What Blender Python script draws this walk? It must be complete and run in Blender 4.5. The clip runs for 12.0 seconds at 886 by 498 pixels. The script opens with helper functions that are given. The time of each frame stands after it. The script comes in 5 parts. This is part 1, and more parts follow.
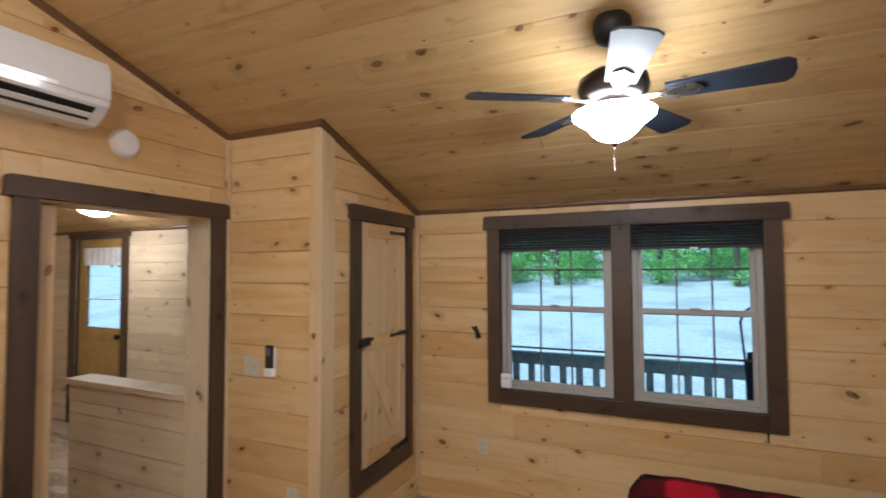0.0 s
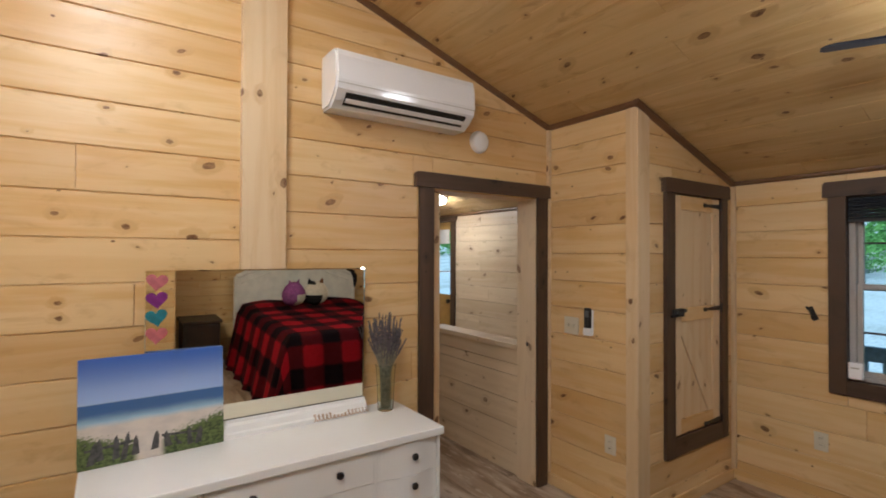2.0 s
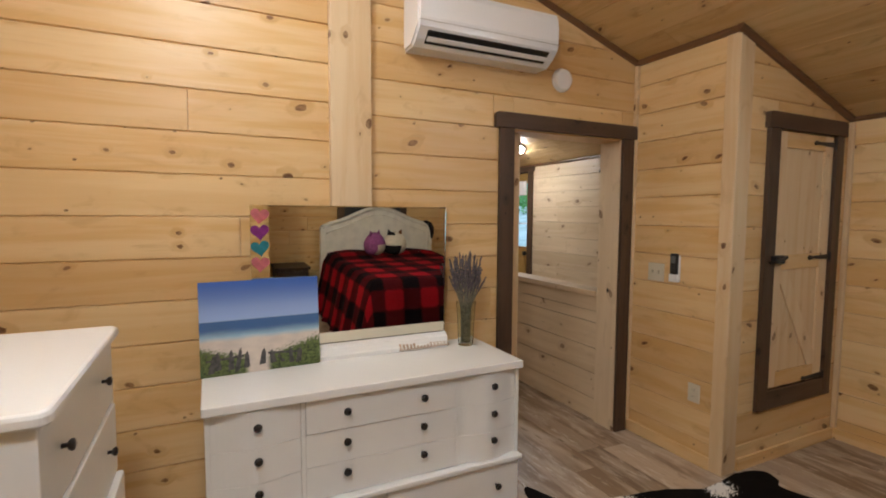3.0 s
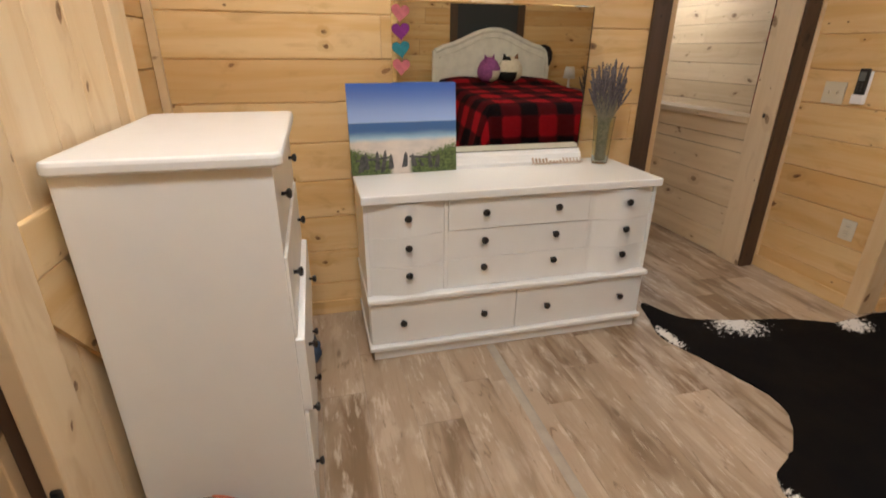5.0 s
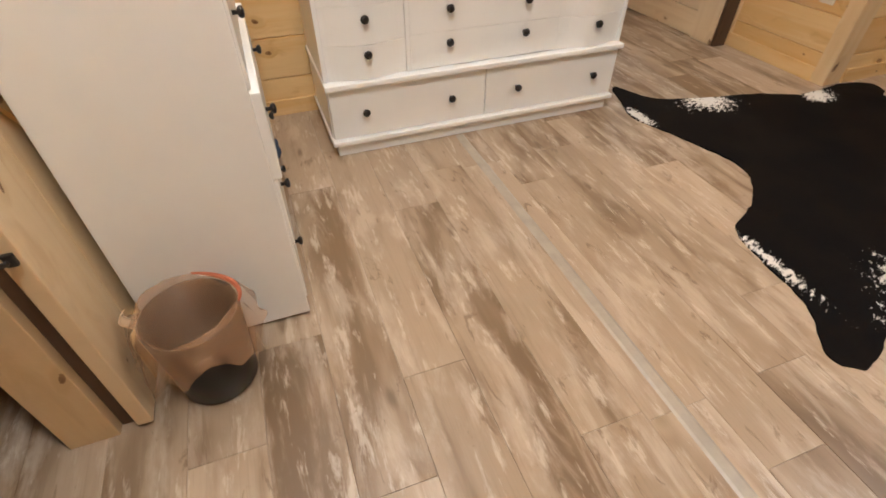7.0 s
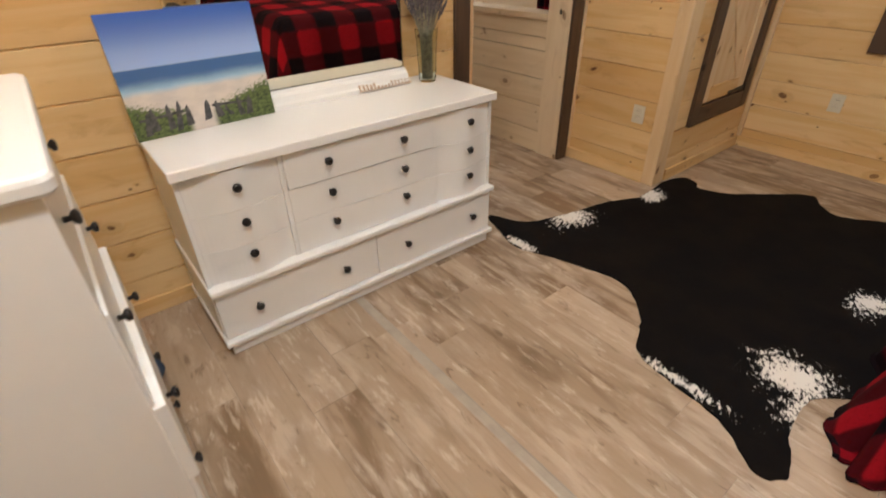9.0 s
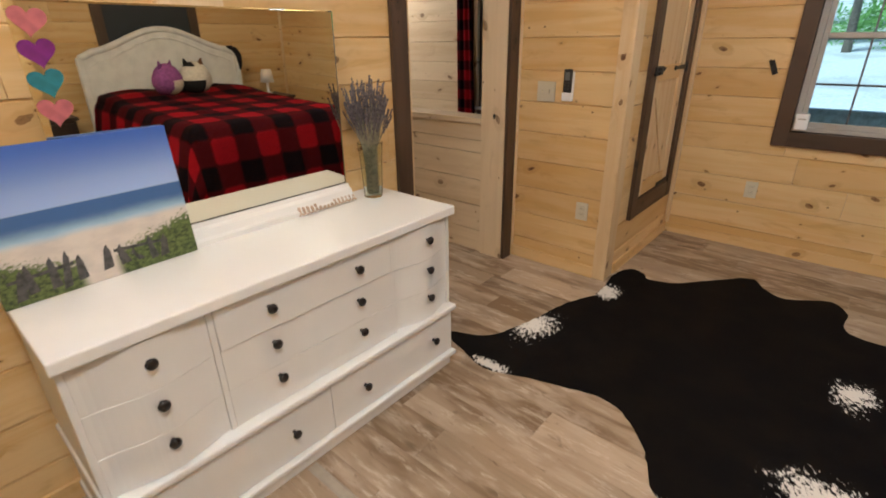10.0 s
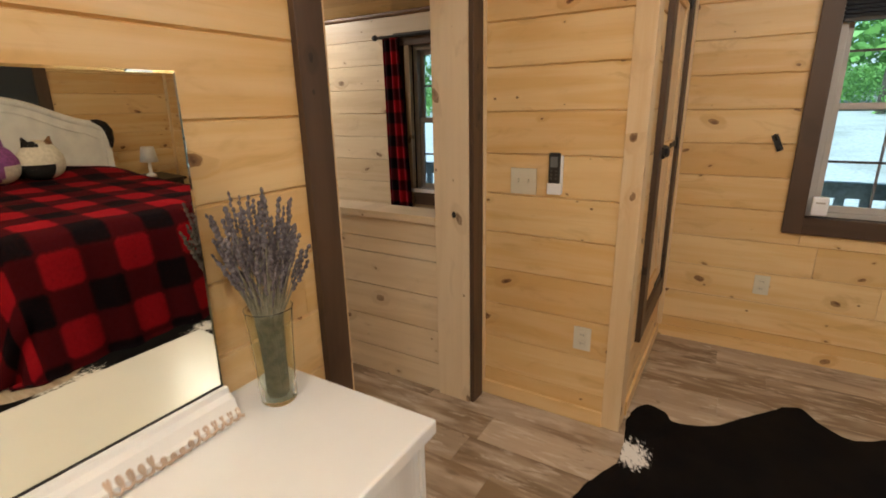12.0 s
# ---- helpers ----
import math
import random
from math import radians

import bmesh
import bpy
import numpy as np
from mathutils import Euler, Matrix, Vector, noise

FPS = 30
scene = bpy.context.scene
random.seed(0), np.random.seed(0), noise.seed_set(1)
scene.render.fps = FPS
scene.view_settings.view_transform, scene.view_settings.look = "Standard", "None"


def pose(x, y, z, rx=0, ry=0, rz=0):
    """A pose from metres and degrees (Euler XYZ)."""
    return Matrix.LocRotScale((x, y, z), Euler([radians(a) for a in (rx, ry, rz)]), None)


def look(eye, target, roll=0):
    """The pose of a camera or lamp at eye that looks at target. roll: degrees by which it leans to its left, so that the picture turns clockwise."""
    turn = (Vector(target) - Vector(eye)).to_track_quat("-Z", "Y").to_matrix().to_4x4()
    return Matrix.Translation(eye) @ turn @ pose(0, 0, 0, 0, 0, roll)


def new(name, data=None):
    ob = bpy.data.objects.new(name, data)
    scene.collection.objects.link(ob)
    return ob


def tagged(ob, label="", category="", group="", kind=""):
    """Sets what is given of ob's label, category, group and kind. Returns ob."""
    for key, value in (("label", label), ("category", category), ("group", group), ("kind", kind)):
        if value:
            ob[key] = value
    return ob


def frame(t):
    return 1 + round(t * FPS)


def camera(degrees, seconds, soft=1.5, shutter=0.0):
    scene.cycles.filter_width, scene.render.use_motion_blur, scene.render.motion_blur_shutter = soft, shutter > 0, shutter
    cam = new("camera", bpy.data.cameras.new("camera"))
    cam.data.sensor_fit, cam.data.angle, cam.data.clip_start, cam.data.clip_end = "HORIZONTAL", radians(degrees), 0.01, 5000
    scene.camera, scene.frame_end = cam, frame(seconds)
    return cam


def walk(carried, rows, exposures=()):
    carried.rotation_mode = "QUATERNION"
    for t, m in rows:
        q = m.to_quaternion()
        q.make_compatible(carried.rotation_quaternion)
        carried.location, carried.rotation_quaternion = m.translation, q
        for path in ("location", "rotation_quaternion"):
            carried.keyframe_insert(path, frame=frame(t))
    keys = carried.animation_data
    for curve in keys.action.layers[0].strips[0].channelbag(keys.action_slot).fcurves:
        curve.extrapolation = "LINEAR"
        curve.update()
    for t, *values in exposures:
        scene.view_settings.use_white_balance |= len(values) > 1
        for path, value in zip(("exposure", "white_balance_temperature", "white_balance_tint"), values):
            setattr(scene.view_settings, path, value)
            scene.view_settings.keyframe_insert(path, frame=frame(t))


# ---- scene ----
cam = camera(85.0, 12.0, soft=1.7, shutter=0.3)
PATH = [
    (0, (-0.003, 0.125, 1.679), (-0.817, 1.95, 1.762), -0.3),
    (0.5, (-0.029, -0.039, 1.664), (-1.144, 1.619, 1.75), -0.1),
    (1, (-0.034, -0.164, 1.653), (-1.38, 1.313, 1.736), -0.0),
    (1.5, (-0.025, -0.239, 1.632), (-1.54, 1.065, 1.696), 0.0),
    (2, (0.002, -0.28, 1.589), (-1.646, 0.853, 1.614), 0.2),
    (2.5, (0.01, -0.315, 1.542), (-1.723, 0.682, 1.501), 0.3),
    (3, (0.015, -0.327, 1.485), (-1.78, 0.542, 1.342), 0.3),
    (3.2, (0.02, -0.344, 1.487), (-1.791, 0.477, 1.275), 0.5),
    (4.8, (0.012, -0.495, 1.349), (-1.805, -0.022, 0.659), -0.0),
    (5, (-0.005, -0.512, 1.333), (-1.794, -0.052, 0.567), 0.4),
    (5.5, (0.023, -0.491, 1.256), (-1.711, -0.092, 0.343), -0.4),
    (6, (0.008, -0.523, 1.189), (-1.619, -0.106, 0.104), -0.3),
    (6.5, (0.045, -0.52, 1.116), (-1.475, -0.094, -0.112), -1.3),
    (6.7, (0.024, -0.538, 1.107), (-1.427, -0.087, -0.194), -1.0),
    (8.3, (-0.118, -0.599, 1.297), (-1.426, 0.156, -0.014), -1.7),
    (8.5, (-0.155, -0.602, 1.326), (-1.48, 0.228, 0.078), -1.6),
    (9, (-0.282, -0.55, 1.376), (-1.607, 0.484, 0.292), -1.1),
    (9.5, (-0.45, -0.495, 1.395), (-1.731, 0.732, 0.471), -0.7),
    (10, (-0.656, -0.453, 1.416), (-1.862, 0.931, 0.622), -0.9),
    (10.5, (-0.817, -0.331, 1.416), (-1.93, 1.172, 0.709), -0.8),
    (11, (-1.001, -0.136, 1.45), (-2.048, 1.442, 0.808), -1.0),
    (11.5, (-1.189, 0.039, 1.452), (-2.204, 1.656, 0.855), -1.2),
    (12, (-1.373, 0.246, 1.451), (-2.371, 1.883, 0.882), -1.2),
]
EXPOSURES = [(0.0, 0.26, 5750, 10), (1.0, 0.12, 5750, 10), (2.5, 0.05, 6000, 10), (4.8, 0.36, 6250, 10), (5.5, 0.48, 6300, 10), (6.5, 0.82, 6350, 10), (8.5, 0.68, 6300, 10), (9.5, 0.46, 6300, 10), (10.5, 0.54, 6500, 10), (12.0, 0.46, 6850, 10)]
walk(cam, [(t, look(eye, target, roll)) for t, eye, target, roll in PATH], EXPOSURES)

# ---- world and daylight ----
world = bpy.data.worlds.new("sky")
scene.world = world
world.use_nodes = True
wn = world.node_tree.nodes
sky = wn.new("ShaderNodeTexSky")
sky.sky_type = "NISHITA"
sky.sun_disc = False
sky.sun_elevation, sky.sun_rotation = radians(54), radians(205)
world.node_tree.links.new(sky.outputs["Color"], wn["Background"].inputs["Color"])
wn["Background"].inputs["Strength"].default_value = 0.15
sun = new("sun", bpy.data.lights.new("sun", "SUN"))
sun.data.energy, sun.data.angle, sun.data.color = 5.0, radians(12), (1.0, 0.98, 0.95)
sun.matrix_world = look((0, 0, 20), (6, 13, 0))
FAN_LAMP, WEST_LAMP, SOUTH_LAMP, FAR_LAMP = 48.0, 46.0, 108.0, 64.0      # radiance of the glass lamp bowls
WARM, COOL = (1.0, 0.97, 0.92), (0.98, 0.98, 0.96)

# ---- plan (metres) ----
WEST, BUMP_Y, BUMP_X, NORTH, SOUTH, EAST = -2.385, 2.266, -1.69, 3.415, -1.145, 2.2
RIDGE, EAVE, PITCH = 0.32, 2.115, 0.332
FAR_WEST = -6.6


def roof(y):
    return EAVE + PITCH * (NORTH - y) if y > RIDGE else EAVE + PITCH * (NORTH - 2 * RIDGE + y)


# ---- node helpers ----
class Nodes:
    def __init__(self, name):
        self.mat = bpy.data.materials.new(name)
        self.mat.use_nodes = True
        self.tree = self.mat.node_tree
        self.bsdf = self.tree.nodes["Principled BSDF"]

    def add(self, kind, **values):
        n = self.tree.nodes.new("ShaderNode" + kind)
        for k, v in values.items():
            if k == "operation":
                n.operation = v
            elif k == "dims":
                n.voronoi_dimensions = v
        return n

    def put(self, socket, value):
        if isinstance(value, bpy.types.NodeSocket):
            self.tree.links.new(value, socket)
        else:
            socket.default_value = value

    def math(self, op, a, b=0.0, c=0.0):
        n = self.add("Math", operation=op)
        for i, v in enumerate((a, b, c)):
            self.put(n.inputs[i], v)
        return n.outputs[0]

    def step(self, v, lo, hi, a=0.0, b=1.0):
        n = self.add("MapRange")
        n.interpolation_type = "SMOOTHSTEP"
        for i, x in enumerate((v, lo, hi, a, b)):
            self.put(n.inputs[i], x)
        return n.outputs[0]

    def mix(self, f, a, b, blend="MIX"):
        n = self.add("Mix")
        n.data_type, n.blend_type = "RGBA", blend
        self.put(n.inputs[0], f)
        for i, v in ((6, a), (7, b)):
            self.put(n.inputs[i], (*v, 1) if isinstance(v, tuple) and len(v) == 3 else v)
        return n.outputs[2]

    def noise(self, vec, scale, detail=3.0, rough=0.55, warp=0.0):
        n = self.add("TexNoise")
        if vec is not None:
            self.put(n.inputs["Vector"], vec)
        for k, v in (("Scale", scale), ("Detail", detail), ("Roughness", rough), ("Distortion", warp)):
            self.put(n.inputs[k], v)
        return n.outputs["Fac"]

    def join(self, x, y, z):
        n = self.add("CombineXYZ")
        for i, v in enumerate((x, y, z)):
            self.put(n.inputs[i], v)
        return n.outputs[0]

    def split(self, kind="Object"):
        n = self.add("SeparateXYZ")
        self.put(n.inputs[0], self.add("TexCoord").outputs[kind])
        return n.outputs

    def random(self, island=False):
        return self.add("NewGeometry").outputs["Random Per Island"] if island else self.add("ObjectInfo").outputs["Random"]

    def bump(self, height, strength, distance=0.002):
        n = self.add("Bump")
        self.put(n.inputs["Height"], height)
        self.put(n.inputs["Strength"], strength)
        self.put(n.inputs["Distance"], distance)
        self.tree.links.new(n.outputs[0], self.bsdf.inputs["Normal"])

    def done(self, colour=None, rough=0.5, metal=0.0, **extra):
        b = self.bsdf.inputs
        if colour is not None:
            self.put(b["Base Color"], (*colour, 1) if isinstance(colour, tuple) else colour)
        self.put(b["Roughness"], rough)
        self.put(b["Metallic"], metal)
        for k, v in extra.items():
            self.put(b[k.replace("_", " ")], v)
        return self.mat


def wood(name, grain, cross, light, mid, dark, knot, rough=0.42, island=False, knots=1.0, fine=1.0):
    """Sawn boards: long grain, cathedral figure, knots with a halo; every board differs."""
    m = Nodes(name)
    axes = m.split()
    r = m.random(island)
    g = m.math("ADD", axes["XYZ".index(grain)], m.math("MULTIPLY", r, 61.0))
    c = m.math("ADD", axes["XYZ".index(cross)], m.math("MULTIPLY", r, 17.0))
    third = axes[3 - "XYZ".index(grain) - "XYZ".index(cross)]
    vor = m.add("TexVoronoi", dims="2D")
    m.put(vor.inputs["Vector"], m.join(m.math("ADD", m.math("MULTIPLY", g, 4.5), m.math("MULTIPLY", c, m.math("MULTIPLY", m.math("SUBTRACT", r, 0.5), 9.0))), m.math("MULTIPLY", c, 6.6), 0.0))
    m.put(vor.inputs["Scale"], 1.0)
    cell = m.add("SeparateColor")
    m.put(cell.inputs[0], vor.outputs["Color"])
    wob = m.noise(m.join(g, c, third), 38.0, 3, 0.6)
    d = m.math("ADD", vor.outputs["Distance"], m.math("MULTIPLY", m.math("SUBTRACT", wob, 0.5), 0.125))
    size = m.math("SUBTRACT", m.math("MULTIPLY", m.math("POWER", cell.outputs[0], 2.8), 0.165), 0.028 if knots else 9.0)
    core = m.step(m.math("SUBTRACT", size, d), -0.004, 0.010)
    halo = m.step(m.math("SUBTRACT", m.math("MULTIPLY", size, 2.6), d), -0.05, 0.06)
    halo = m.math("MULTIPLY", halo, m.step(size, 0.0, 0.03))
    cc = m.math("ADD", c, m.math("MULTIPLY", halo, 0.035))
    broad = m.noise(m.join(m.math("MULTIPLY", g, 0.55), m.math("MULTIPLY", cc, 7.0), third), 2.2, 3, 0.5, 0.6)
    lines = m.noise(m.join(m.math("MULTIPLY", g, 1.3), m.math("MULTIPLY", cc, 42.0), third), 2.0, 4, 0.6, 0.3)
    pores = m.noise(m.join(m.math("MULTIPLY", g, 9.0), m.math("MULTIPLY", cc, 260.0), third), 1.0, 2)
    col = m.mix(m.step(broad, 0.36, 0.68), light, mid)
    col = m.mix(m.math("MULTIPLY", m.step(lines, 0.52, 0.80), 0.18 * fine), col, dark)
    col = m.mix(m.math("MULTIPLY", m.step(pores, 0.5, 0.8), 0.08 * fine), col, dark)
    tone = m.math("MULTIPLY", m.math("SUBTRACT", r, 0.5), 1.15)
    col = m.mix(m.math("ABSOLUTE", tone), col, m.mix(m.step(r, 0.49, 0.51), m.mix(0.45, mid, dark), light))
    smear = m.noise(m.join(m.math("MULTIPLY", g, 2.6), m.math("MULTIPLY", cc, 6.5), third), 1.6, 4, 0.6, 0.8)
    col = m.mix(m.math("MULTIPLY", m.step(smear, 0.56, 0.72), 0.32 * fine), col, dark)
    col = m.mix(m.math("MULTIPLY", halo, 0.28), col, dark)
    dots = m.add("TexVoronoi", dims="2D")
    m.put(dots.inputs["Vector"], m.join(m.math("MULTIPLY", g, 5.0), m.math("MULTIPLY", c, 7.0), 0.0))
    m.put(dots.inputs["Scale"], 1.0)
    dcell = m.add("SeparateColor")
    m.put(dcell.inputs[0], dots.outputs["Color"])
    pin = m.math("MULTIPLY", m.step(dots.outputs["Distance"], 0.045, 0.025), m.step(dcell.outputs[1], 0.86, 0.88))
    col = m.mix(m.math("MULTIPLY", pin, 0.85 if knots else 0.0), col, knot)
    ring = m.math("MULTIPLY", core, m.math("ADD", 0.72, m.math("MULTIPLY", m.step(wob, 0.3, 0.7), 0.28)))
    heart = m.math("MULTIPLY", m.step(m.math("SUBTRACT", size, d), 0.016, 0.045), m.step(wob, 0.35, 0.6))
    col = m.mix(ring, col, m.mix(heart, tuple(0.80 * a + 0.20 * b for a, b in zip(knot, dark)), tuple(0.7 * a for a in knot)))
    m.bump(m.math("SUBTRACT", lines, m.math("MULTIPLY", core, 0.5)), 0.10)
    return m.done(col, m.math("ADD", rough - 0.06, m.math("MULTIPLY", broad, 0.14)))


PINE = ((0.77, 0.56, 0.295), (0.69, 0.44, 0.18), (0.45, 0.24, 0.078), (0.150, 0.054, 0.016))
pine_x = wood("pine_boards_x", "X", "Z", *PINE, rough=0.36)
pine_y = wood("pine_boards_y", "Y", "Z", *PINE, rough=0.36)
pine_z = wood("pine_boards_upright", "Z", "Y", (0.76, 0.60, 0.39), (0.70, 0.51, 0.29), (0.50, 0.31, 0.14), PINE[3])
pine_zx = wood("pine_boards_upright_x", "Z", "X", (0.76, 0.60, 0.39), (0.70, 0.51, 0.29), (0.50, 0.31, 0.14), PINE[3])
pine_ceiling = wood("pine_ceiling_boards", "X", "Y", (0.665, 0.472, 0.222), (0.56, 0.362, 0.143), (0.32, 0.172, 0.055), (0.12, 0.046, 0.016), island=True, fine=1.4)
PALE = ((0.70, 0.57, 0.40), (0.60, 0.465, 0.30), (0.44, 0.32, 0.20), (0.2, 0.11, 0.06))
pale_x = wood("pale_pine_boards_x", "X", "Z", *PALE)
pale_zx = wood("pale_pine_upright", "Z", "X", *PALE)
DARK = ((0.085, 0.048, 0.028), (0.06, 0.033, 0.019), (0.03, 0.016, 0.01), (0.02, 0.01, 0.006))
trim_x = wood("dark_stained_wood_x", "X", "Z", *DARK, rough=0.5)
trim_y = wood("dark_stained_wood_y", "Y", "Z", *DARK, rough=0.5)
trim_z = wood("dark_stained_wood_upright", "Z", "Y", *DARK, rough=0.5)
crown = wood("brown_stained_moulding", "Y", "Z", (0.17, 0.085, 0.036), (0.13, 0.06, 0.024), (0.07, 0.03, 0.012), (0.04, 0.02, 0.01), knots=0)


def vinyl_plank():
    """Printed oak: plank-to-plank tone, brushed whitewash in short strokes, brown wear and small knots."""
    m = Nodes("weathered_vinyl_plank")
    x, y, z = m.split()
    r = m.random()
    g = m.math("ADD", x, m.math("MULTIPLY", r, 43.0))
    c = m.math("ADD", y, m.math("MULTIPLY", r, 19.0))

    def streak(along, across, layer, scale, detail, rough, warp):
        return m.noise(m.join(m.math("MULTIPLY", g, along), m.math("MULTIPLY", c, across), layer), scale, detail, rough, warp)

    broad = streak(0.9, 4.2, 0.0, 2.0, 3, 0.5, 0.5)
    saw = streak(1.2, 46.0, 0.0, 1.6, 4, 0.6, 0.3)
    wash = streak(1.7, 7.0, 3.0, 1.7, 6, 0.62, 0.4)
    dab = streak(4.0, 18.0, 6.0, 1.4, 5, 0.66, 0.3)
    fine = streak(9.0, 210.0, 0.0, 1.0, 2, 0.5, 0.0)
    tone = m.math("FRACT", m.math("MULTIPLY", r, 7.31))
    pale = m.mix(tone, (0.455, 0.352, 0.256), (0.335, 0.248, 0.170))
    brown = m.mix(tone, (0.225, 0.147, 0.084), (0.150, 0.094, 0.052))
    level = m.math("ADD", broad, m.math("MULTIPLY", m.math("SUBTRACT", r, 0.5), 0.36))
    col = m.mix(m.step(level, 0.40, 0.68), pale, brown)
    col = m.mix(m.math("MULTIPLY", m.step(saw, 0.50, 0.80), 0.30), col, (0.15, 0.10, 0.062))
    col = m.mix(m.math("MULTIPLY", m.step(wash, 0.47, 0.66), 0.66), col, (0.53, 0.435, 0.345))
    col = m.mix(m.math("MULTIPLY", m.step(dab, 0.55, 0.67), 0.60), col, (0.62, 0.535, 0.445))
    col = m.mix(m.math("MULTIPLY", m.step(fine, 0.5, 0.75), 0.14), col, (0.15, 0.105, 0.07))
    cells = m.add("TexVoronoi", dims="2D")
    m.put(cells.inputs["Vector"], m.join(m.math("ADD", m.math("MULTIPLY", g, 2.3), m.math("MULTIPLY", dab, 0.16)), m.math("ADD", m.math("MULTIPLY", c, 6.0), m.math("MULTIPLY", wash, 0.3)), 0.0))
    m.put(cells.inputs["Scale"], 1.0)
    pick = m.add("SeparateColor")
    m.put(pick.inputs[0], cells.outputs["Color"])
    knot = m.math("MULTIPLY", m.step(cells.outputs["Distance"], 0.12, 0.02), m.step(pick.outputs[0], 0.80, 0.84))
    col = m.mix(m.math("MULTIPLY", knot, 0.70), col, (0.13, 0.082, 0.046))
    mark = streak(4.0, 13.0, 9.0, 1.7, 4, 0.62, 1.2)
    col = m.mix(m.math("MULTIPLY", m.step(mark, 0.60, 0.70), 0.62), col, (0.16, 0.105, 0.06))
    m.bump(m.math("ADD", saw, m.math("MULTIPLY", dab, 0.4)), 0.10)
    return m.done(col, m.math("ADD", 0.26, m.math("MULTIPLY", wash, 0.24)))


floor_mat = vinyl_plank()


def paint(name, colour, rough=0.35, mottled=0.04, scale=9.0, metal=0.0, bump=0.05, **extra):
    m = Nodes(name)
    x, y, z = m.split()
    v = m.join(x, y, z)
    n = m.noise(v, scale, 4)
    f = m.noise(v, scale * 14, 2)
    dark = tuple(max(0.0, c * (1 - mottled * 3)) for c in colour)
    col = m.mix(m.step(n, 0.35, 0.7), colour, dark)
    if bump:
        m.bump(f, bump, 0.001)
    return m.done(col, m.math("ADD", rough - 0.05, m.math("MULTIPLY", n, 0.1)), metal, **extra)


white_paint = paint("white_furniture_paint", (0.82, 0.83, 0.825), 0.24, 0.006, bump=0.0)
headboard_white = paint("white_lacquer", (0.85, 0.85, 0.82), 0.3)
plastic_white = paint("white_plastic", (0.86, 0.87, 0.89), 0.11, 0.004, bump=0.0)
plate_ivory = paint("ivory_plate_plastic", (0.70, 0.66, 0.55), 0.25, 0.006, bump=0.0)
plastic_grey = paint("grey_vinyl", (0.44, 0.42, 0.39), 0.45, 0.02)
black_metal = paint("black_iron", (0.014, 0.013, 0.013), 0.45, 0.1, 30)
knob_metal = paint("oil_rubbed_knob", (0.012, 0.009, 0.009), 0.28, 0.1, 30)
bronze = paint("dark_bronze", (0.03, 0.022, 0.018), 0.32, 0.1, 20, metal=0.7)
# the blue in the blade colour stands in for sky reflected from the windows
blade_mat = paint("dark_blade_sky_tint", (0.030, 0.045, 0.075), 0.50, 0.1, 6)
black_plastic = paint("black_plastic", (0.012, 0.012, 0.013), 0.35, 0.1, 30)
nickel = paint("brushed_nickel", (0.62, 0.57, 0.50), 0.28, 0.03, 40, metal=1.0)
strip_mat = paint("grey_joint_strip", (0.40, 0.355, 0.30), 0.36, 0.05, 14)
shade_cloth = paint("navy_shade_cloth", (0.012, 0.016, 0.024), 0.8, 0.1, 60)
cord_mat = paint("pull_cord", (0.5, 0.42, 0.3), 0.6)
denim = paint("blue_denim", (0.045, 0.09, 0.17), 0.9, 0.2, 30)
rag_grey = paint("grey_cloth", (0.36, 0.35, 0.34), 0.9, 0.1, 30)
letter_wood = paint("raw_cut_wood", (0.56, 0.43, 0.33), 0.7, 0.1, 40)
deck_mat = paint("weathered_deck", (0.30, 0.28, 0.26), 0.7, 0.1, 12)
rail_mat = paint("stained_porch_rail", (0.06, 0.055, 0.055), 0.6, 0.1, 12)
entry_paint = paint("tan_painted_door", (0.42, 0.26, 0.075), 0.45, 0.05)
night_wood = paint("dark_nightstand", (0.035, 0.02, 0.013), 0.45, 0.1)
purple_plush = paint("purple_plush", (0.34, 0.10, 0.33), 0.95, 0.12, 40, bump=0.6)
cream_plush = paint("cream_plush", (0.78, 0.72, 0.60), 0.95, 0.06, 40, bump=0.6)
black_plush = paint("black_plush", (0.014, 0.011, 0.012), 0.95, 0.1, 40, bump=0.6)
brown_plush = paint("brown_plush", (0.28, 0.14, 0.07), 0.95, 0.1, 40, bump=0.6)
lav_stem = paint("dried_stem", (0.30, 0.28, 0.20), 0.8, 0.15, 60)
lav_head = paint("dried_lavender_head", (0.165, 0.143, 0.155), 0.9, 0.2, 90)
sheet_white = paint("white_sheet", (0.74, 0.72, 0.70), 0.85)
stain_dark = paint("dark_recess", (0.02, 0.014, 0.01), 0.8)


def plain(name, colour, rough=0.5, metal=0.0, **extra):
    return Nodes(name).done(colour, rough, metal, **extra)


mirror_mat = plain("mirror_silver", (0.82, 0.80, 0.67), 0.012, 1.0)
glass_mat = plain("window_glass", (0.62, 0.90, 1.0), 0.0, 0.0, Transmission_Weight=1.0, IOR=1.02)
vase_glass = plain("clear_vase_glass", (0.90, 0.95, 0.92), 0.02, 0.0, Transmission_Weight=1.0, IOR=1.06)
bag_mat = plain("cloudy_bag", (0.60, 0.35, 0.19), 0.28, 0.0, Alpha=0.36)
bag_red = plain("red_bag_band", (0.50, 0.15, 0.08), 0.45)
bin_black = plain("black_bin", (0.012, 0.012, 0.012), 0.35)


